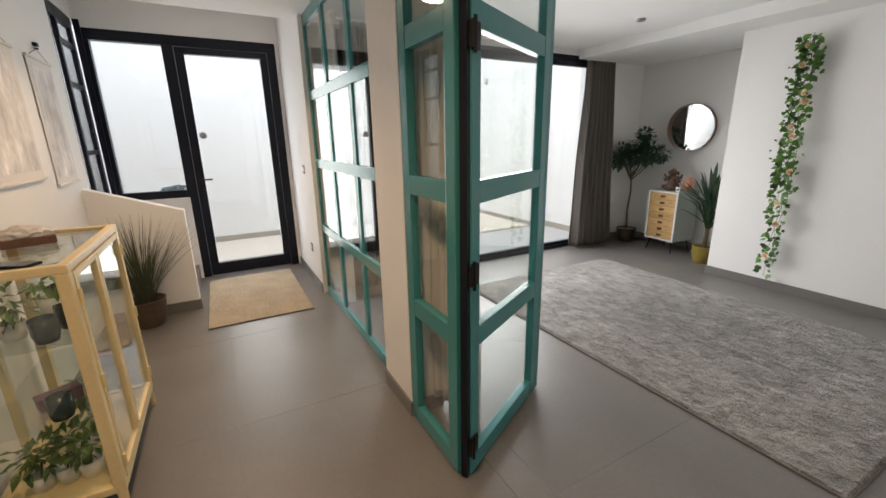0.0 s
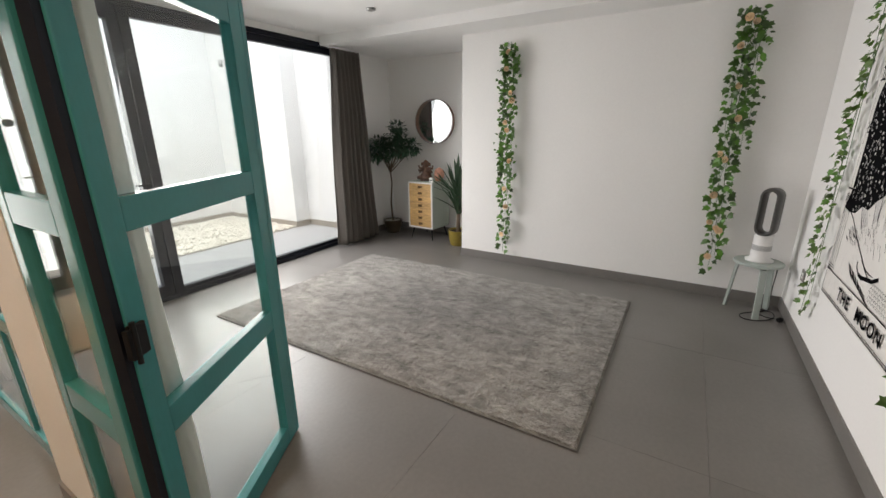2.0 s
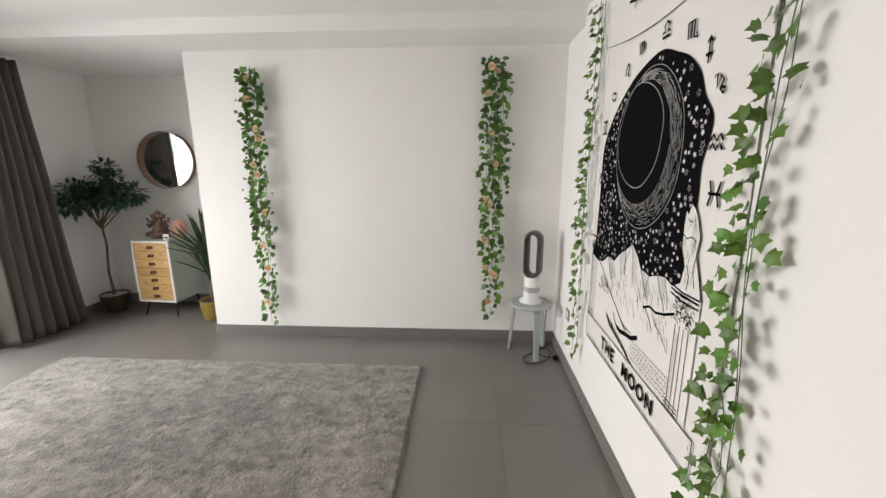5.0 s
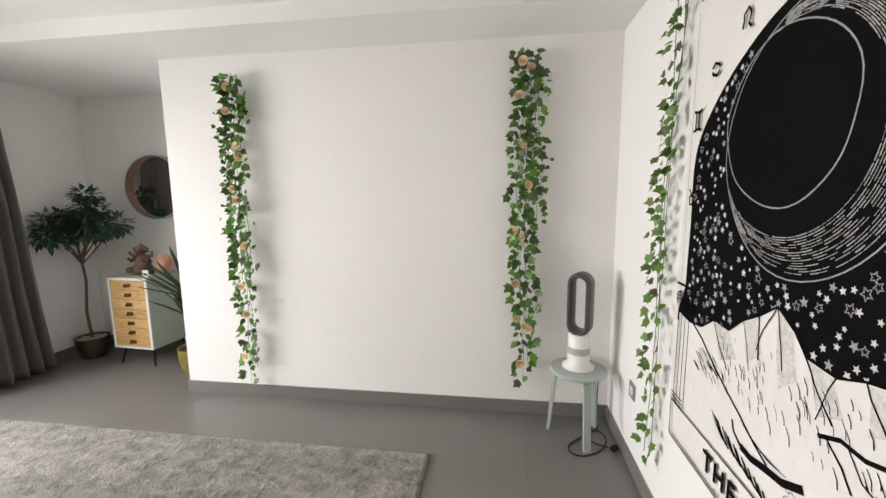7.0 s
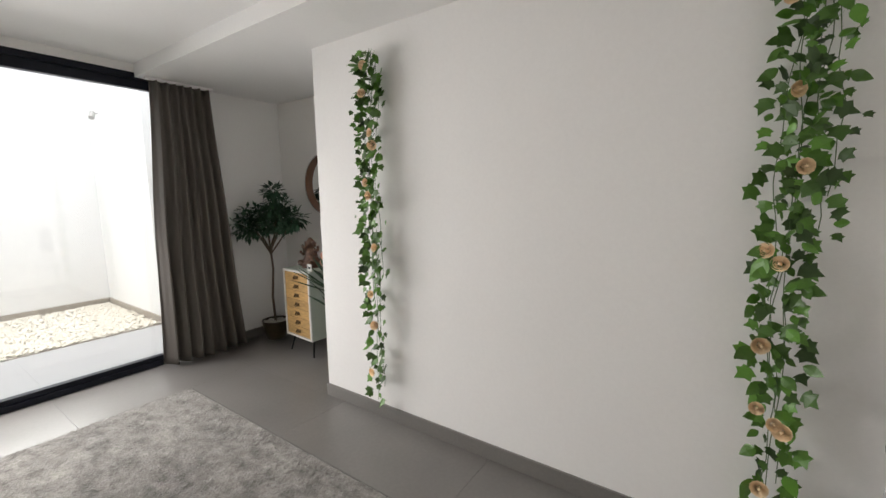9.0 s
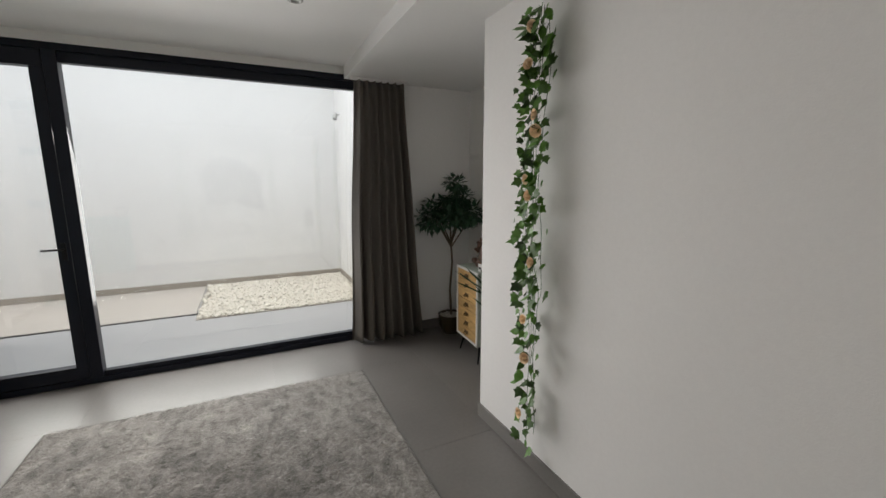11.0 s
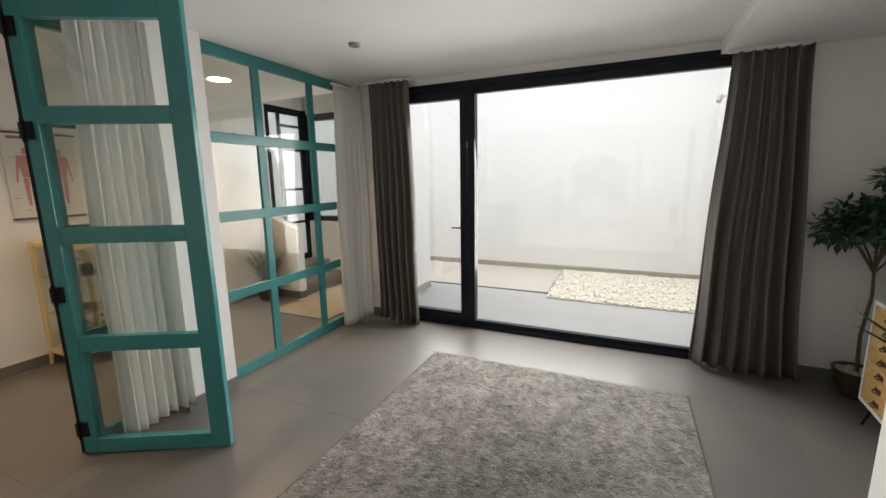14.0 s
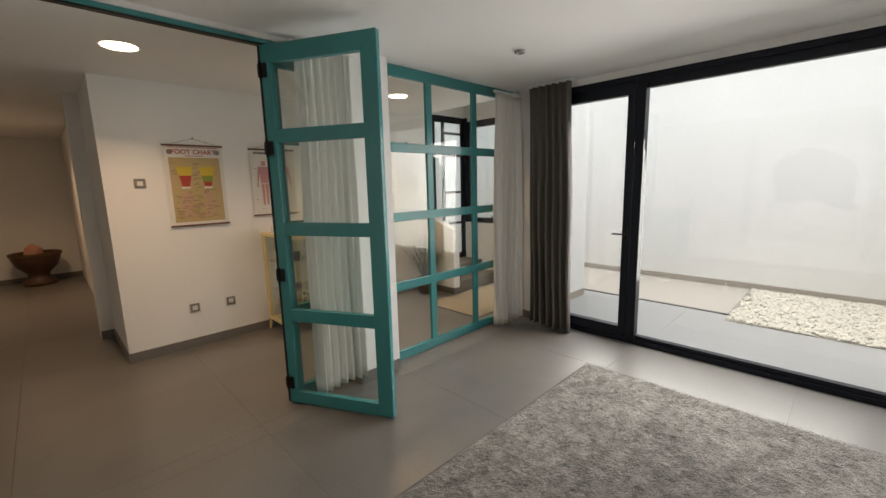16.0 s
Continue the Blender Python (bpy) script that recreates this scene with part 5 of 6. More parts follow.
rows = []
for rx, y in ((0.062, -0.052), (0.070, -0.045), (0.072, 0.03), (0.064, 0.052), (0.050, 0.055), (0.043, 0.045), (0.040, -0.04), (0.050, -0.055)):
    rows.append([bm.verts.new((x, y, 0.405 + z)) for x, z in stadium(rx, 0.125)])
for a, b in zip(rows, rows[1:] + rows[:1]):
    for k in range(len(a)):
        bm.faces.new((a[k], a[(k + 1) % len(a)], b[(k + 1) % len(b)], b[k]))
part("air_loop", bm, M_FAND, fan, "dark grey oval air loop", smooth=True)
bm = B()
prev = [bm.verts.new((x, -0.0565, 0.405 + z)) for x, z in stadium(0.0535, 0.125)]
cur = [bm.verts.new((x, -0.0565, 0.405 + z)) for x, z in stadium(0.0505, 0.125)]
for k in range(len(prev)):
    bm.faces.new((prev[k], prev[(k + 1) % len(prev)], cur[(k + 1) % len(cur)], cur[k]))
part("trim_ring", bm, M_STEEL, fan, "thin silver ring")

cable = thing("power_cable", "black power cable coiled on the floor beside the stool", "cable")
pts = [(4.93, -0.25, 0.46), (4.99, -0.34, 0.40), (4.985, -0.34, 0.2), (4.97, -0.34, 0.03), (4.93, -0.33, 0.006), (4.83, -0.22, 0.006), (4.74, -0.13, 0.006), (4.66, -0.13, 0.006), (4.64, -0.20, 0.006),
       (4.70, -0.30, 0.006), (4.80, -0.36, 0.008), (4.88, -0.35, 0.014), (4.90, -0.28, 0.012), (4.84, -0.25, 0.008), (4.77, -0.29, 0.006), (4.72, -0.36, 0.02)]
smooth_pts = []
for k in range(len(pts) - 1):
    p0, p1, p2, p3 = (Vector(pts[max(0, min(len(pts) - 1, k + o))]) for o in (-1, 0, 1, 2))
    for s in range(6):
        t_ = s / 6
        smooth_pts.append(0.5 * ((2 * p1) + (p2 - p0) * t_ + (2 * p0 - 5 * p1 + 4 * p2 - p3) * t_ ** 2 + (3 * p1 - p0 - 3 * p2 + p3) * t_ ** 3))
part("cord", tube(B(), smooth_pts, 0.004, 6), M_BLACK, cable)
bm = lathe(B(), [(0.0, 0), (0.018, 0.0), (0.02, 0.025), (0.009, 0.045), (0.0, 0.045)], 14)
bm.transform(Matrix.Translation((4.70, -0.37, 0.02)) @ Euler((radians(80), 0, radians(40))).to_matrix().to_4x4())
part("plug", bm, M_BLACK, cable, "black mains plug")

M_PLATE = material("grey metal switch plate", (0.27, 0.25, 0.23), 0.4, metal=0.3, grain=0.06, scale=200)


def wall_plate(name, label, at, rz, rows_, w=0.086, kind_="socket"):
    """A square plate on a wall; faces its own -y."""
    t = thing(name, label, "socket" if kind_ == "socket" else "light switch", at, rz)
    part("plate", box(B(), -w / 2, -0.009, -w / 2, w / 2, 0.0, w / 2, 0.002), M_PLATE, t)
    if kind_ == "switch":
        for k in range(rows_):
            hh = 0.042 / rows_
            part("rocker", box(B(), -0.022, -0.013, 0.021 - (k + 1) * hh + 0.001, 0.022, -0.009, 0.021 - k * hh - 0.001, 0.0015), M_FANW, t, "white rocker")
    else:
        part("insert", box(B(), -0.022, -0.011, -0.022, 0.022, -0.009, 0.022, 0.002), M_FANW, t, "white socket insert")
        for x in (-0.009, 0.009):
            bm = lathe(B(), [(0.0, 0), (0.0028, 0.0), (0.0028, 0.0012), (0, 0.0012)], 8)
            bm.transform(pose(x, -0.011, 0, 90, 0, 0))
            part("pin_hole", bm, M_BLACK, t)
    return t


wall_plate("light_switch", "grey square plate with two white rockers", (2.285, YT, 1.245), 180, 2, 0.088, "switch")
wall_plate("wall_socket", "grey square socket plate low on the wall", (2.285, YT, 0.505), 180, 1)
wall_plate("wall_socket", "grey square socket plate behind the ivy", (4.60, YT, 0.445), 180, 1)
for y, z in ((1.449, 0.41), (1.793, 0.41)):
    wall_plate("wall_socket", "grey square socket plate low on the hall wall", (XH, y, z), 90, 1)
wall_plate("light_switch", "grey square plate with one white rocker in the hall", (XH, 1.136, 1.675), 90, 1, 0.088, "switch")

wall_plate("light_switch", "grey square switch plate beside the front door", (1.155, 4.795, 1.246), -90, 1, 0.088, "switch")
wall_plate("wall_socket", "grey square socket plate beside the front door", (1.155, 4.775, 0.41), -90, 1)

# ---- folded massage table ----
M_VINYL = material("teal vinyl", (0.10, 0.42, 0.40), 0.45, grain=0.04, scale=120, bump=0.2, bump_scale=200)
tab = thing("folded_table", "folded teal padded table with a black carry handle against the wall", "folding table", (1.542, -0.325, 0.0))
part("shell", box(B(), -0.33, -0.09, 0.03, 0.33, -0.005, 1.0, 0.02), M_VINYL, tab)
part("shell", box(B(), -0.33, 0.005, 0.03, 0.33, 0.09, 1.0, 0.02), M_VINYL, tab)
part("handle", tube(B(), [(0.315, 0.075, 0.98), (0.325, 0.09, 1.07), (0.322, 0.094, 1.13), (0.29, 0.094, 1.165), (0.22, 0.092, 1.16), (0.185, 0.09, 1.12), (0.18, 0.075, 0.98)], 0.014, 10), M_BLACK, tab, "curved black carry handle", smooth=True)
bm = B()
box(bm, 0.16, 0.06, 0.985, 0.335, 0.094, 1.012, 0.006)
part("clasp", bm, M_BLACK, tab, "black clasp")
for x in (-0.28, 0.28):
    part("foot", box(B(), x - 0.03, -0.05, 0.0, x + 0.03, 0.05, 0.032, 0.004), M_BLACK, tab)

# ---- hall: posters ----
M_PAPER = material("off-white poster paper", (0.76, 0.73, 0.68), 0.7, grain=0.02, scale=80, stain=0.03)
M_TAN = material("tan printed panel", (0.50, 0.38, 0.19), 0.7, grain=0.06, scale=60)
M_RED = material("red print", (0.45, 0.06, 0.04), 0.7)
M_YEL = material("yellow print", (0.62, 0.46, 0.05), 0.7)
M_PINK = material("pink print", (0.60, 0.30, 0.30), 0.7)
M_PALEPINK = material("pale brown print", (0.56, 0.48, 0.44), 0.8, grain=0.15, scale=30)
M_BROWN = material("brown wooden batten", (0.17, 0.085, 0.055), 0.5, grain=0.15, scale=40)
M_GREENP = material("green print", (0.24, 0.30, 0.05), 0.7)


M_ART = material("smudged brown print", (0.68, 0.655, 0.64), 0.8, grain=0.15, scale=24, stain=0.36, stain_scale=4.5, stretch=(1.6, 1, 0.7))


def flat(bm, x0, z0, x1, z1, d):
    bm.faces.new([bm.verts.new(p) for p in ((x0, -d, z0), (x1, -d, z0), (x1, -d, z1), (x0, -d, z1))])


def poster(name, label, y0, y1, z0, z1, battens=M_BROWN, batten_label="brown wooden batten"):
    """A hanging chart on the hall wall; local x runs to the viewer's right, origin at its lower left."""
    t = thing(name, label, "poster", (XH + 0.006, y0, z0), 90)
    w, h_ = y1 - y0, z1 - z0
    part("sheet", box(B(), 0, -0.003, 0, w, 0, h_, 0), M_PAPER, t)
    if battens:
        for z in (0.0, h_ - 0.018):
            part("batten", box(B(), -0.008, -0.014, z, w + 0.008, 0.004, z + 0.018, 0.004), battens, t, batten_label)
        part("cord", tube(B(), [(0.06, -0.008, h_), (w / 2, -0.006, h_ + 0.06), (w - 0.06, -0.008, h_)], 0.0016, 5), M_BROWN, t, "brown hanging cord")
        part("hook", tube(B(), [(w / 2, 0.003, h_ + 0.062), (w / 2, -0.02, h_ + 0.062)], 0.006, 8), M_BLACK, t)
    return t, w, h_


foot, w, h_ = poster("foot_chart", "tan and white foot chart hanging from brown battens", 1.345, 1.86, 1.245, 2.045)
bm = B()
flat(bm, 0.035, 0.045, w - 0.035, h_ - 0.125, 0.0045)
part("panel", bm, M_TAN, foot, "tan printed panel")
lettering("FOOT CHART", 0.062, foot, (w / 2, -0.0048, h_ - 0.072), M_RED, bold=0.0012)
bm = B()
for x in (0.05, w - 0.05):
    f = [bm.verts.new((x + 0.024 * math.cos(2 * math.pi * k / 16), -0.0046, h_ - 0.072 + 0.024 * math.sin(2 * math.pi * k / 16))) for k in range(16)]
    bm.faces.new(f)
part("emblem", bm, M_PLATE, foot, "grey round emblem")
for sx, cx in ((-1, 0.16), (1, w - 0.16)):
    for (z0, z1, w0, w1, mt) in ((0.50, 0.585, 0.045, 0.058, M_YEL), (0.44, 0.50, 0.034, 0.045, M_RED if sx < 0 else M_GREENP), (0.395, 0.44, 0.026, 0.034, M_RED), (0.375, 0.393, 0.034, 0.03, M_PAPER)):
        bm = B()
        bm.faces.new([bm.verts.new(p) for p in ((cx - w0 * 1.2, -0.006, z0), (cx + w0 * 1.2, -0.006, z0), (cx + w1 * 1.2, -0.006, z1), (cx - w1 * 1.2, -0.006, z1))])
        part("sole_drawing", bm, mt, foot)
    for z in (0.30, 0.215, 0.13):
        bm = B()
        stroke(bm, [(cx - 0.05, z - 0.02), (cx - 0.03, z + 0.02), (cx, z + 0.03), (cx + 0.02, z), (cx + 0.055, z - 0.015), (cx + 0.03, z - 0.03), (cx - 0.05, z - 0.02)], 0.010, 0.0135)
        part("foot_drawing", bm, M_PINK, foot)
bm = B()
rp = random.Random(9)
for k in range(150):
    x, z = rp.uniform(0.05, w - 0.12), rp.choice([0.08 + 0.0145 * q for q in range(38)])
    if any(abs(x + 0.02 - c) < 0.075 for c in (0.16, w - 0.16)) and z > 0.36:
        continue
    flat(bm, x, z, x + rp.uniform(0.02, 0.06), z + 0.004, 0.0055)
tagged(part("small_print", bm, M_BROWN, foot, "illegible small print"), kind="stuff")
bm = B()
flat(bm, 0.04, h_ - 0.030, w - 0.04, h_ - 0.024, 0.0046)
flat(bm, 0.18, h_ - 0.112, w - 0.18, h_ - 0.106, 0.0046)
part("small_print", bm, M_RED, foot, "illegible red print")

body_chart, w, h_ = poster("anatomy_chart", "white chart with a red body diagram on the hall wall", 2.13, 2.62, 1.30, 2.035)
for cx in (0.14, 0.36):
    bm = B()
    for pts in ([(-0.02, 0.60), (0.02, 0.60), (0.025, 0.55), (-0.025, 0.55)], [(-0.06, 0.54), (0.06, 0.54), (0.04, 0.36), (-0.04, 0.36)], [(-0.04, 0.355), (-0.003, 0.355), (-0.01, 0.12), (-0.03, 0.12)],
                [(0.003, 0.355), (0.04, 0.355), (0.03, 0.12), (0.01, 0.12)], [(-0.062, 0.53), (-0.085, 0.32), (-0.072, 0.32), (-0.045, 0.50)], [(0.062, 0.53), (0.085, 0.32), (0.072, 0.32), (0.045, 0.50)]):
        bm.faces.new([bm.verts.new((cx + x, -0.0048, z)) for x, z in pts])
    part("diagram", bm, M_PINK, body_chart, "red printed diagram")
bm = B()
for k in range(30):
    x, z = rp.uniform(0.02, w - 0.08), 0.06 + 0.02 * rp.randrange(30)
    flat(bm, x, z, x + rp.uniform(0.015, 0.04), z + 0.004, 0.0046)
flat(bm, 0.04, h_ - 0.06, w - 0.15, h_ - 0.035, 0.0046)
tagged(part("small_print", bm, M_PLATE, body_chart, "illegible small print"), kind="stuff")
for y0, y1, z0, z1, lab in ((3.12, 3.86, 1.32, 2.11, "white hanging chart with pale brown drawings"), (4.08, 4.56, 1.25, 2.11, "white hanging chart with faint grey-brown drawings")):
    t, w, h_ = poster("wall_chart", lab, y0, y1, z0, z1, M_PAPER, "off-white wooden batten")
    bm = B()
    flat(bm, 0.04, 0.06, w - 0.04, h_ - 0.06, 0.0046)
    part("picture", bm, M_ART, t, "smudged brown and grey picture")
cam_box = thing("wall_sensor", "tiny dark sensor above the wall chart", "sensor", (XH, 4.33, 2.20), 90)
part("housing", box(B(), -0.02, -0.025, -0.012, 0.02, 0.0, 0.012, 0.003), M_BLACK, cam_box)

# ---- hall: glass cabinet ----
M_YELLOW = material("pale yellow painted metal", (0.74, 0.60, 0.32), 0.42, grain=0.04, scale=60, stain=0.06, stain_scale=4)
M_CLEAR = glass_material("clear cabinet glass", (0.94, 0.97, 0.95))
VX0, VX1, VY0, VY1, VZ = -0.60, -0.163, 2.17, 3.04, 1.11
vit = thing("glass_cabinet", "pale yellow metal display cabinet with glass sides and doors", "display cabinet")
for x in (VX0, VX1 - 0.042):
    for y in (VY0, VY1 - 0.042):
        part("post", box(B(), x, y, 0.14, x + 0.042, y + 0.042, VZ - 0.03, 0.006), M_YELLOW, vit)
        cx, cy = x + 0.0175, y + 0.0175
        part("leg", tube(B(), [(cx, cy, 0.15), (cx + (0.012 if x > -0.4 else -0.012), cy + (0.012 if y > 2.5 else -0.012), 0.0)], [0.022, 0.013], 8), M_YELLOW, vit)
for z in (0.12, VZ - 0.03):
    for b in ((VX0, VY0, z, VX1, VY0 + 0.035, z + 0.035), (VX0, VY1 - 0.035, z, VX1, VY1, z + 0.035), (VX1 - 0.035, VY0 + 0.035, z, VX1, VY1 - 0.035, z + 0.035), (VX0, VY0 + 0.035, z, VX0 + 0.035, VY1 - 0.035, z + 0.035)):
        part("rail", box(B(), *b, 0.008), M_YELLOW, vit)
part("floor_panel", box(B(), VX0 + 0.035, VY0 + 0.035, 0.125, VX1 - 0.035, VY1 - 0.035, 0.145), M_YELLOW, vit)
part("centre_strut", box(B(), VX0 + 0.03, 2.52, 0.155, VX0 + 0.055, 2.56, VZ - 0.03, 0.004), M_YELLOW, vit)
pane("top_glass", VX0 + 0.03, VY0 + 0.03, VZ - 0.012, VX1 - 0.03, VY1 - 0.03, VZ - 0.005, vit, M_CLEAR)
pane("side_glass", VX0 + 0.03, VY0 + 0.012, 0.15, VX1 - 0.03, VY0 + 0.017, VZ - 0.025, vit, M_CLEAR)
pane("side_glass", VX0 + 0.03, VY1 - 0.017, 0.15, VX1 - 0.03, VY1 - 0.012, VZ - 0.025, vit, M_CLEAR)
for z in (0.47, 0.80):
    pane("glass_shelf", VX0 + 0.03, VY0 + 0.03, z, VX1 - 0.04, VY1 - 0.03, z + 0.006, vit, M_CLEAR)
for y0, y1 in ((VY0 + 0.04, 2.543), (2.547, VY1 - 0.04)):
    d = part("glass_door", box(B(), VX1 - 0.022, y0, 0.16, VX1 + 0.004, y0 + 0.028, VZ - 0.035, 0.004), M_YELLOW, vit)
    part("door_stile", box(B(), VX1 - 0.022, y1 - 0.028, 0.16, VX1 + 0.004, y1, VZ - 0.035, 0.004), M_YELLOW, d)
    part("door_rail", box(B(), VX1 - 0.021, y0 + 0.028, 0.16, VX1 + 0.003, y1 - 0.028, 0.188, 0.004), M_YELLOW, d)
    part("door_rail", box(B(), VX1 - 0.021, y0 + 0.028, VZ - 0.063, VX1 + 0.003, y1 - 0.028, VZ - 0.035, 0.004), M_YELLOW, d)
    pane("door_glass", VX1 - 0.012, y0 + 0.02, 0.18, VX1 - 0.008, y1 - 0.02, VZ - 0.05, d, M_CLEAR)
    yh = y0 + 0.004 if y0 < 2.5 else y1 - 0.004
    for z in (0.24, 0.62, 0.98):
        part("hinge", lathe(B(), [(0.008, -0.03), (0.008, 0.03)], 8, (VX1 + 0.006, yh, z)), M_YELLOW, d)

M_CUP = material("dark green glass", (0.012, 0.03, 0.032), 0.12, grain=0.1, scale=20)
M_POTHOS = material("potted plant leaf", (0.11, 0.20, 0.035), 0.45, grain=0.3, scale=40, vary=0.3)
rnd = random.Random(31)
for x, y, z in ((-0.30, 2.27, 0.806), (-0.26, 2.40, 0.806), (-0.32, 2.27, 0.476), (-0.36, 2.75, 0.806)):
    g = thing("glass_cup", "dark green glass cup on the cabinet shelf", "cup", (x, y, z), group="cups in the display cabinet")
    part("cup", lathe(B(), [(0.0, 0.004), (0.034, 0.0), (0.042, 0.03), (0.043, 0.095), (0.040, 0.095), (0.038, 0.03), (0.0, 0.012)], 24, cap=False), M_CUP, g, smooth=True)
for x, y, z, s, n in ((-0.38, 2.34, 0.145, 0.10, 70), (-0.36, 2.52, 0.145, 0.10, 55), (-0.42, 2.36, 0.98, 0.09, 50), (-0.38, 2.82, 0.145, 0.10, 50), (-0.46, 2.33, 0.145, 0.09, 60), (-0.38, 2.64, 0.98, 0.08, 45), (-0.30, 2.33, 0.145, 0.075, 55)):
    p = thing("potted_plant", "small leafy green plant inside the glass cabinet", "plant", (x, y, z if z < 0.5 else 0.806), group="plants in the display cabinet")
    part("pot", lathe(B(), [(0.0, 0.0), (0.035, 0.0), (0.045, 0.07), (0.04, 0.07), (0.0, 0.05)], 20, cap=False), M_FANW, p, smooth=True)
    part("stem", tube(B(), [(0, 0, 0.05), (0.01, 0.005, 0.12)], 0.004, 6), M_STEM, p)
    bm = B()
    leaf_cloud(bm, (0, 0, 0.15), n, (s, s, s * 0.8), 0.055, rnd)
    tagged(part("foliage", bm, M_POTHOS, p), kind="stuff")
M_PURPLE = material("dull purple card", (0.16, 0.09, 0.12), 0.6, grain=0.1, scale=40)
for x, y, z, a in ((-0.36, 2.40, 0.476, 30), (-0.28, 2.70, 0.476, -10)):
    b = thing("gift_box", "small dull purple box on the glass shelf", "box", (x, y, z), a)
    part("carton", box(B(), -0.07, -0.03, 0, 0.07, 0.03, 0.045, 0.003), M_PURPLE, b)
    part("lid", box(B(), -0.072, -0.032, 0.045, 0.072, 0.032, 0.058, 0.003), M_PURPLE, b)
ph = thing("phone", "black phone lying on the glass cabinet top", "phone", (-0.34, 2.29, VZ - 0.005), 62)
part("case", box(B(), -0.036, -0.075, 0, 0.036, 0.075, 0.010, 0.004), M_BLACK, ph)
part("screen", box(B(), -0.032, -0.070, 0.0102, 0.032, 0.070, 0.0112), material("dark phone glass", (0.01, 0.01, 0.012), 0.08), ph)
drift = thing("tissue_box", "wooden tissue box with crumpled tissue on the cabinet", "tissue box", (-0.42, 2.72, VZ - 0.005), 20)
part("tray", box(B(), -0.09, -0.05, 0, 0.09, 0.05, 0.035, 0.004), M_BROWN, drift)
bm = B()
bmesh.ops.create_icosphere(bm, subdivisions=3, radius=1)
for v in bm.verts:
    k = 1 + 0.5 * noise.noise(v.co * 2.5)
    v.co = Vector((v.co.x * 0.08 * k, v.co.y * 0.045 * k, 0.045 + v.co.z * 0.04 * k))
part("tissue", bm, M_PAPER, drift, "crumpled white tissue")
wb = thing("white_box", "white and pink box on the cabinet top", "box", (-0.50, 2.45, VZ - 0.005), 8)
part("carton", box(B(), -0.06, -0.09, 0, 0.06, 0.09, 0.05, 0.004), M_PAPER, wb)
part("band", box(B(), -0.0615, -0.03, 0.002, 0.0615, 0.03, 0.0515), M_PALEPINK, wb, "pale pink band")
bt = thing("bottle", "small white pump bottle on the cabinet top", "bottle", (-0.42, 2.24, VZ - 0.005))
part("flask", lathe(B(), [(0.0, 0), (0.028, 0), (0.03, 0.01), (0.03, 0.09), (0.012, 0.11), (0.012, 0.12), (0, 0.12)], 20, cap=False), M_FANW, bt, smooth=True)
part("pump", tube(B(), [(0, 0, 0.118), (0, 0, 0.15), (0.03, 0, 0.152)], 0.005, 6), M_FANW, bt)

# ---- hall plant, entrance things ----
M_GRASS = material("grey green grass blade", (0.085, 0.10, 0.055), 0.7, grain=0.25, scale=30, vary=0.3)
gp = thing("grass_plant", "tall fine grass plant in a brown ceramic pot", "plant", (-0.34, 4.40, 0))
pot(gp, 0.11, 0.145, 0.24, M_POT_B, M_EARTH)
bm = B()
rnd = random.Random(17)
for k in range(260):
    a, q = rnd.uniform(0, 6.28), 0.06 * math.sqrt(rnd.random())
    blade(bm, (q * math.cos(a), q * math.sin(a), 0.21), a + rnd.uniform(-0.6, 0.6), rnd.uniform(1.0, 1.5), rnd.uniform(0.4, 0.8), 0.0026, rnd.uniform(0.1, 0.75), 5)
tagged(part("grass", bm, M_GRASS, gp, "fine upright grass blades"), kind="stuff")

# ---- yard ----
M_DRAIN = material("dark slot drain", (0.03, 0.03, 0.03), 0.7, grain=0.2, scale=100)
dr = thing("slot_drain", "narrow dark slot drain in the patio paving", "drain", kind="structure")
part("channel", box(B(), 1.30, 6.10, PZ - 0.005, 3.11, 6.125, PZ + 0.006), M_DRAIN, dr)
part("end_cap", box(B(), 3.05, 6.09, PZ - 0.005, 3.12, 6.135, PZ + 0.010, 0.002), M_DRAIN, dr)
M_SLAB = material("beige patio slab", (0.54, 0.50, 0.455), 0.75, grain=0.06, scale=60, stain=0.05)
structure("pavement_slab", box(B(), -2.4, 6.13, PZ - 0.003, 3.10, 7.60, PZ + 0.012, 0.003), M_SLAB, "beige paved strip along the patio wall", "pavement")
M_KERB = material("beige tile skirting", (0.40, 0.36, 0.31), 0.7, grain=0.06, scale=60)
for b in ((-2.4, 7.605, 3.10, 7.62), (3.10, 7.605, 5.17, 7.62), (5.155, 5.86, 5.17, 7.60), (5.15, 5.836, 5.45, 5.85), (5.436, 4.70, 5.45, 5.83), (1.40, 4.68, 1.412, 5.88)):
    structure("baseboard", box(B(), b[0], b[1], PZ, b[2], b[3], 0.075, 0.002), M_KERB, "beige tile skirting of the patio wall", "baseboard")
M_PEB = material("white marble pebble", (0.72, 0.68, 0.60), 0.8, grain=0.08, scale=30, vary=0.12)
bed = thing("gravel_bed", "bed of white and cream pebbles along the patio wall", "gravel", kind="stuff")
part("bed", box(B(), 3.12, 5.86, PZ - 0.01, 5.15, 7.60, PZ + 0.008), M_KERB, bed)
rnd = random.Random(40)
proto = []
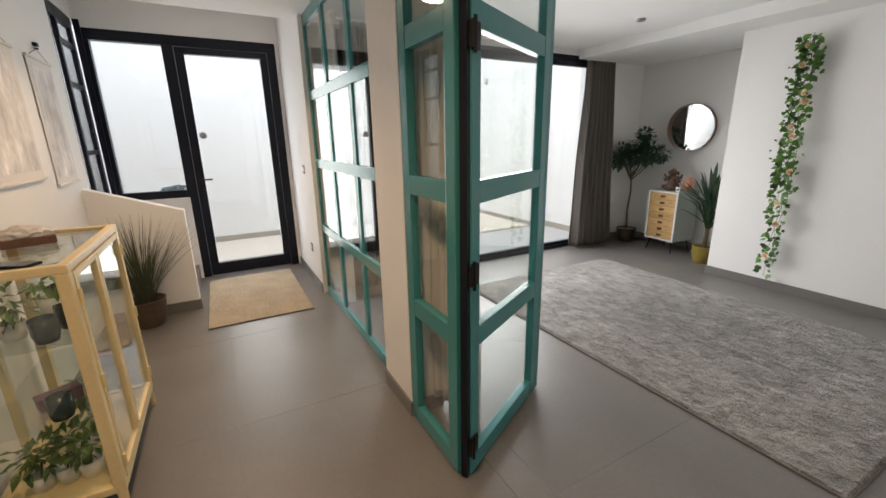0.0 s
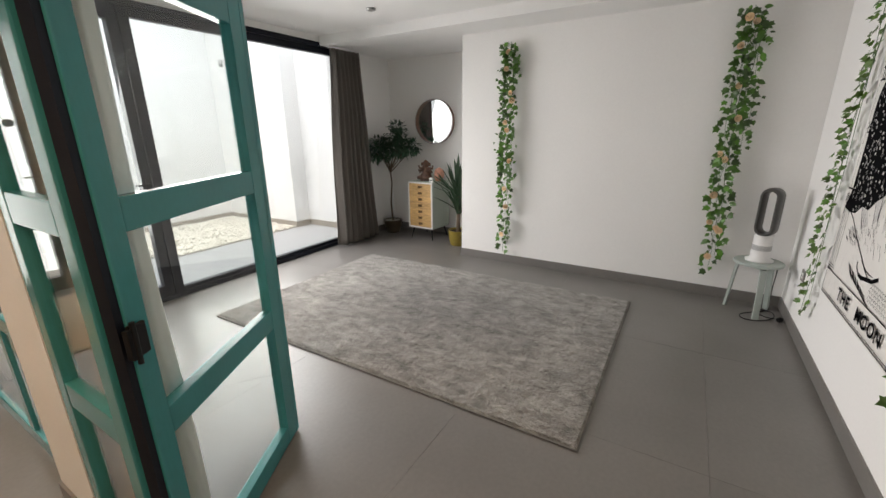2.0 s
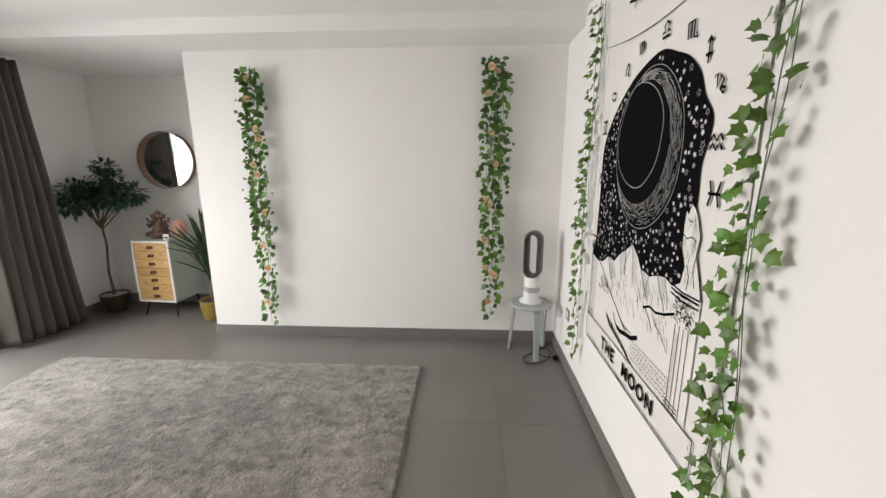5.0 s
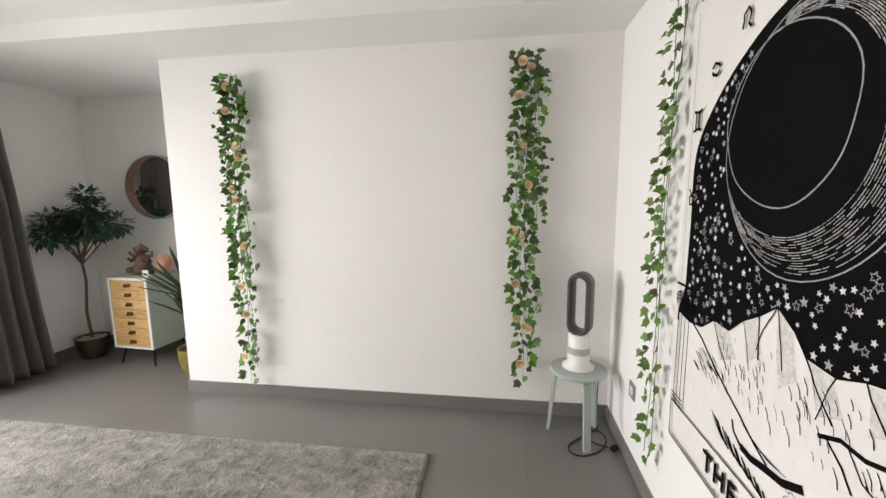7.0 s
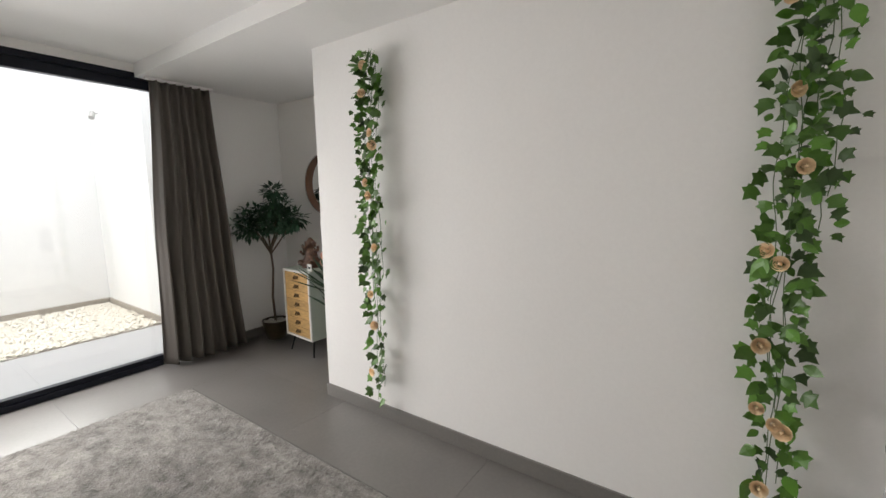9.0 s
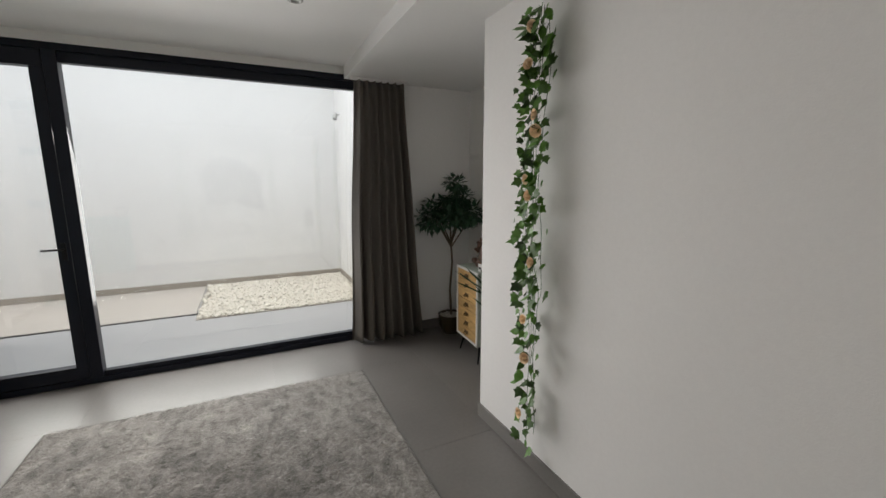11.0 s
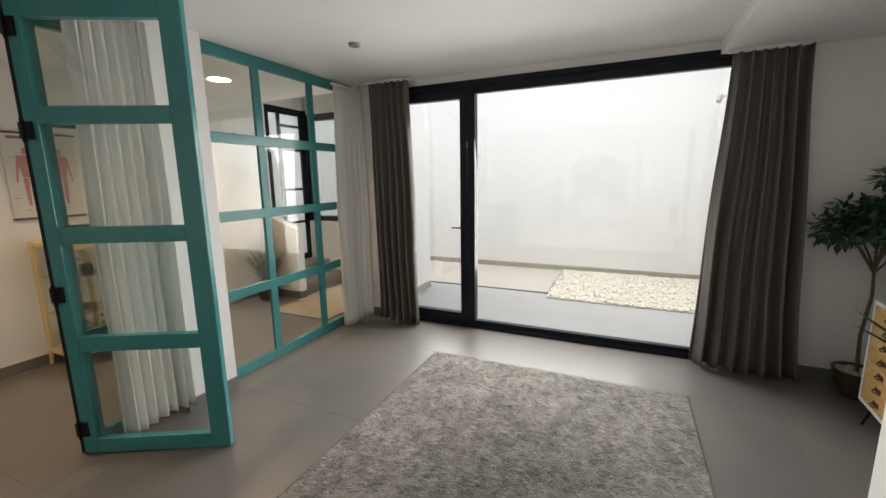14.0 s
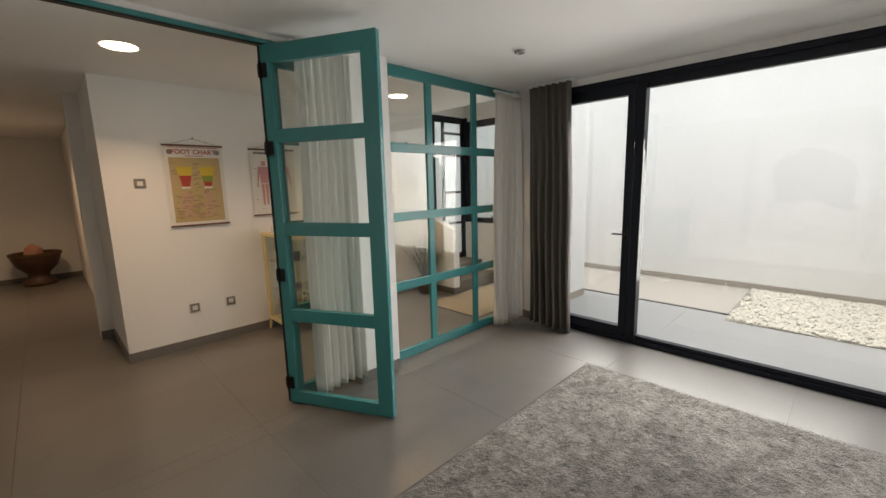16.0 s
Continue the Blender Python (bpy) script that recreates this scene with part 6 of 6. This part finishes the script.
for k in range(4):
    bm = B()
    bmesh.ops.create_icosphere(bm, subdivisions=1, radius=1)
    for v in bm.verts:
        v.co *= 1 + 0.25 * noise.noise(v.co * 1.7 + Vector((k * 5, 0, 0)))
    bm.verts.ensure_lookup_table()
    proto.append((np.array([v.co[:] for v in bm.verts]), [[v.index for v in f.verts] for f in bm.faces]))
    bm.free()
vv, ff = [], []
count = 0
for k in range(5200):
    x, y = rnd.uniform(3.13, 5.14), rnd.uniform(5.87, 7.59)
    if x < 3.13 + 0.04 * math.sin(9 * y):
        continue
    s = rnd.uniform(0.013, 0.027)
    m3 = np.array((Euler((rnd.uniform(-0.5, 0.5), rnd.uniform(-0.5, 0.5), rnd.uniform(0, 6.28))).to_matrix() @ Matrix.Diagonal((s * rnd.uniform(1.0, 1.5), s, s * 0.6))))
    p, f = proto[k % 4]
    q = p @ m3.T + np.array((x, y, PZ + 0.012 + rnd.uniform(0, 0.015)))
    ff += [[i + count for i in t_] for t_ in f]
    vv.append(q)
    count += len(p)
me = bpy.data.meshes.new("pebbles")
me.from_pydata(np.concatenate(vv).tolist(), [], ff)
me.materials.append(M_PEB)
ob = new("pebbles", me)
ob.parent = bed
wl = thing("patio_spotlight", "small grey spotlight high on the patio wall", "wall lamp", (5.17, 7.2, 2.62))
bm = lathe(B(), [(0.0, 0), (0.03, 0), (0.032, 0.10), (0.0, 0.10)], 16, cap=False)
bm.transform(pose(-0.06, 0, 0, 150, 20, 0))
part("head", bm, M_SPOT, wl)
part("bracket", tube(B(), [(0, 0, 0.0), (-0.06, 0, -0.03)], 0.008, 8), M_SPOT, wl)

# corridor urn
M_URN = material("dark carved wood", (0.075, 0.035, 0.02), 0.4, grain=0.3, scale=30)
urn = thing("urn", "dark carved wooden urn on the corridor floor", "urn", (-6.1, 0.27, 0))
part("vessel", lathe(B(), [(0.000, 0.000), (0.221, 0.000), (0.238, 0.051), (0.153, 0.119), (0.145, 0.204), (0.272, 0.340), (0.323, 0.476), (0.340, 0.578), (0.315, 0.578), (0.289, 0.476), (0.000, 0.425)], 32, cap=False), M_URN, urn, smooth=True)
part("rim_band", lathe(B(), [(0.342, 0.527), (0.350, 0.535), (0.350, 0.570), (0.342, 0.578)], 32, cap=False), M_BRASS, urn, "brass rim band")
orn = thing("salt_stone", "orange salt stone resting in the urn", "stone", (-6.1, 0.25, 0.425))
bm = B()
bmesh.ops.create_icosphere(bm, subdivisions=2, radius=1)
for v in bm.verts:
    k = 1 + 0.2 * noise.noise(v.co * 2)
    v.co = Vector((v.co.x * 0.13 * k, v.co.y * 0.13 * k, 0.15 + v.co.z * 0.16 * k))
part("stone", bm, M_SALT, orn)
bc = thing("blue_cloth", "crumpled blue-grey cloth on the outer sill", "cloth", (-0.16, YD + 0.17, 0.95))
bm = B()
bmesh.ops.create_icosphere(bm, subdivisions=3, radius=1)
for v in bm.verts:
    k = 1 + 0.45 * noise.noise(v.co * 2.1)
    v.co = Vector((v.co.x * 0.17 * k, v.co.y * 0.05 * k, max(0.0, 0.05 + v.co.z * 0.06 * k + 0.05 * v.co.x)))
part("cloth", bm, material("blue grey cloth", (0.13, 0.19, 0.25), 0.9, grain=0.2, scale=60), bc)

# ---- floor ----
bm = box(B(), -6.5, -1.5, -0.30, 1.31, YD + 0.12, -0.004)
box(bm, 1.31, -1.5, -0.30, XN, YW + 0.12, -0.004)
structure("floor", bm, M_GROUT, "grey joint bed of the tiled floor", "floor")
floor = bpy.data.objects["floor"]
TILE_X, TILE_Y, J = 1.2, 1.2, 0.0006
def tiles(x0, y0, x1, y1, ox, oy, z, parent, mat):
    shared = {}
    i0, i1 = math.floor((x0 - ox) / TILE_X), math.ceil((x1 - ox) / TILE_X)
    j0, j1 = math.floor((y0 - oy) / TILE_Y), math.ceil((y1 - oy) / TILE_Y)
    for i in range(i0, i1):
        for j in range(j0, j1):
            a, b = max(x0, ox + i * TILE_X + J), min(x1, ox + (i + 1) * TILE_X - J)
            c, d = max(y0, oy + j * TILE_Y + J), min(y1, oy + (j + 1) * TILE_Y - J)
            if b - a < 0.01 or d - c < 0.01:
                continue
            key = (round(b - a, 4), round(d - c, 4))
            if key not in shared:
                shared[key] = mesh_of("tile", box(B(), 0, 0, -0.006, b - a, d - c, 0.0, 0.0006), mat)
            t = new("tile", shared[key])
            t.location = (a, c, z)
            t.parent = parent


tiles(-6.5, -1.5, 1.31, YD + 0.12, 0.265, 0.145, 0.0, floor, M_TILE)
tiles(1.3116, -1.5, XN, YW + 0.12, 0.265, 0.145, 0.0, floor, M_TILE)
M_PTILE = material("pale patio tile", (0.43, 0.43, 0.435), 0.6, grain=0.05, scale=60, stain=0.05, vary=0.02)
tiles(1.32, YW + 0.121, 5.45, 5.745, 0.3, 4.95, PZ, bpy.data.objects["patio_floor"], M_PTILE)
tiles(-2.5, 5.746, 5.45, 7.62, 0.3, 4.95, PZ, bpy.data.objects["patio_floor"], M_PTILE)
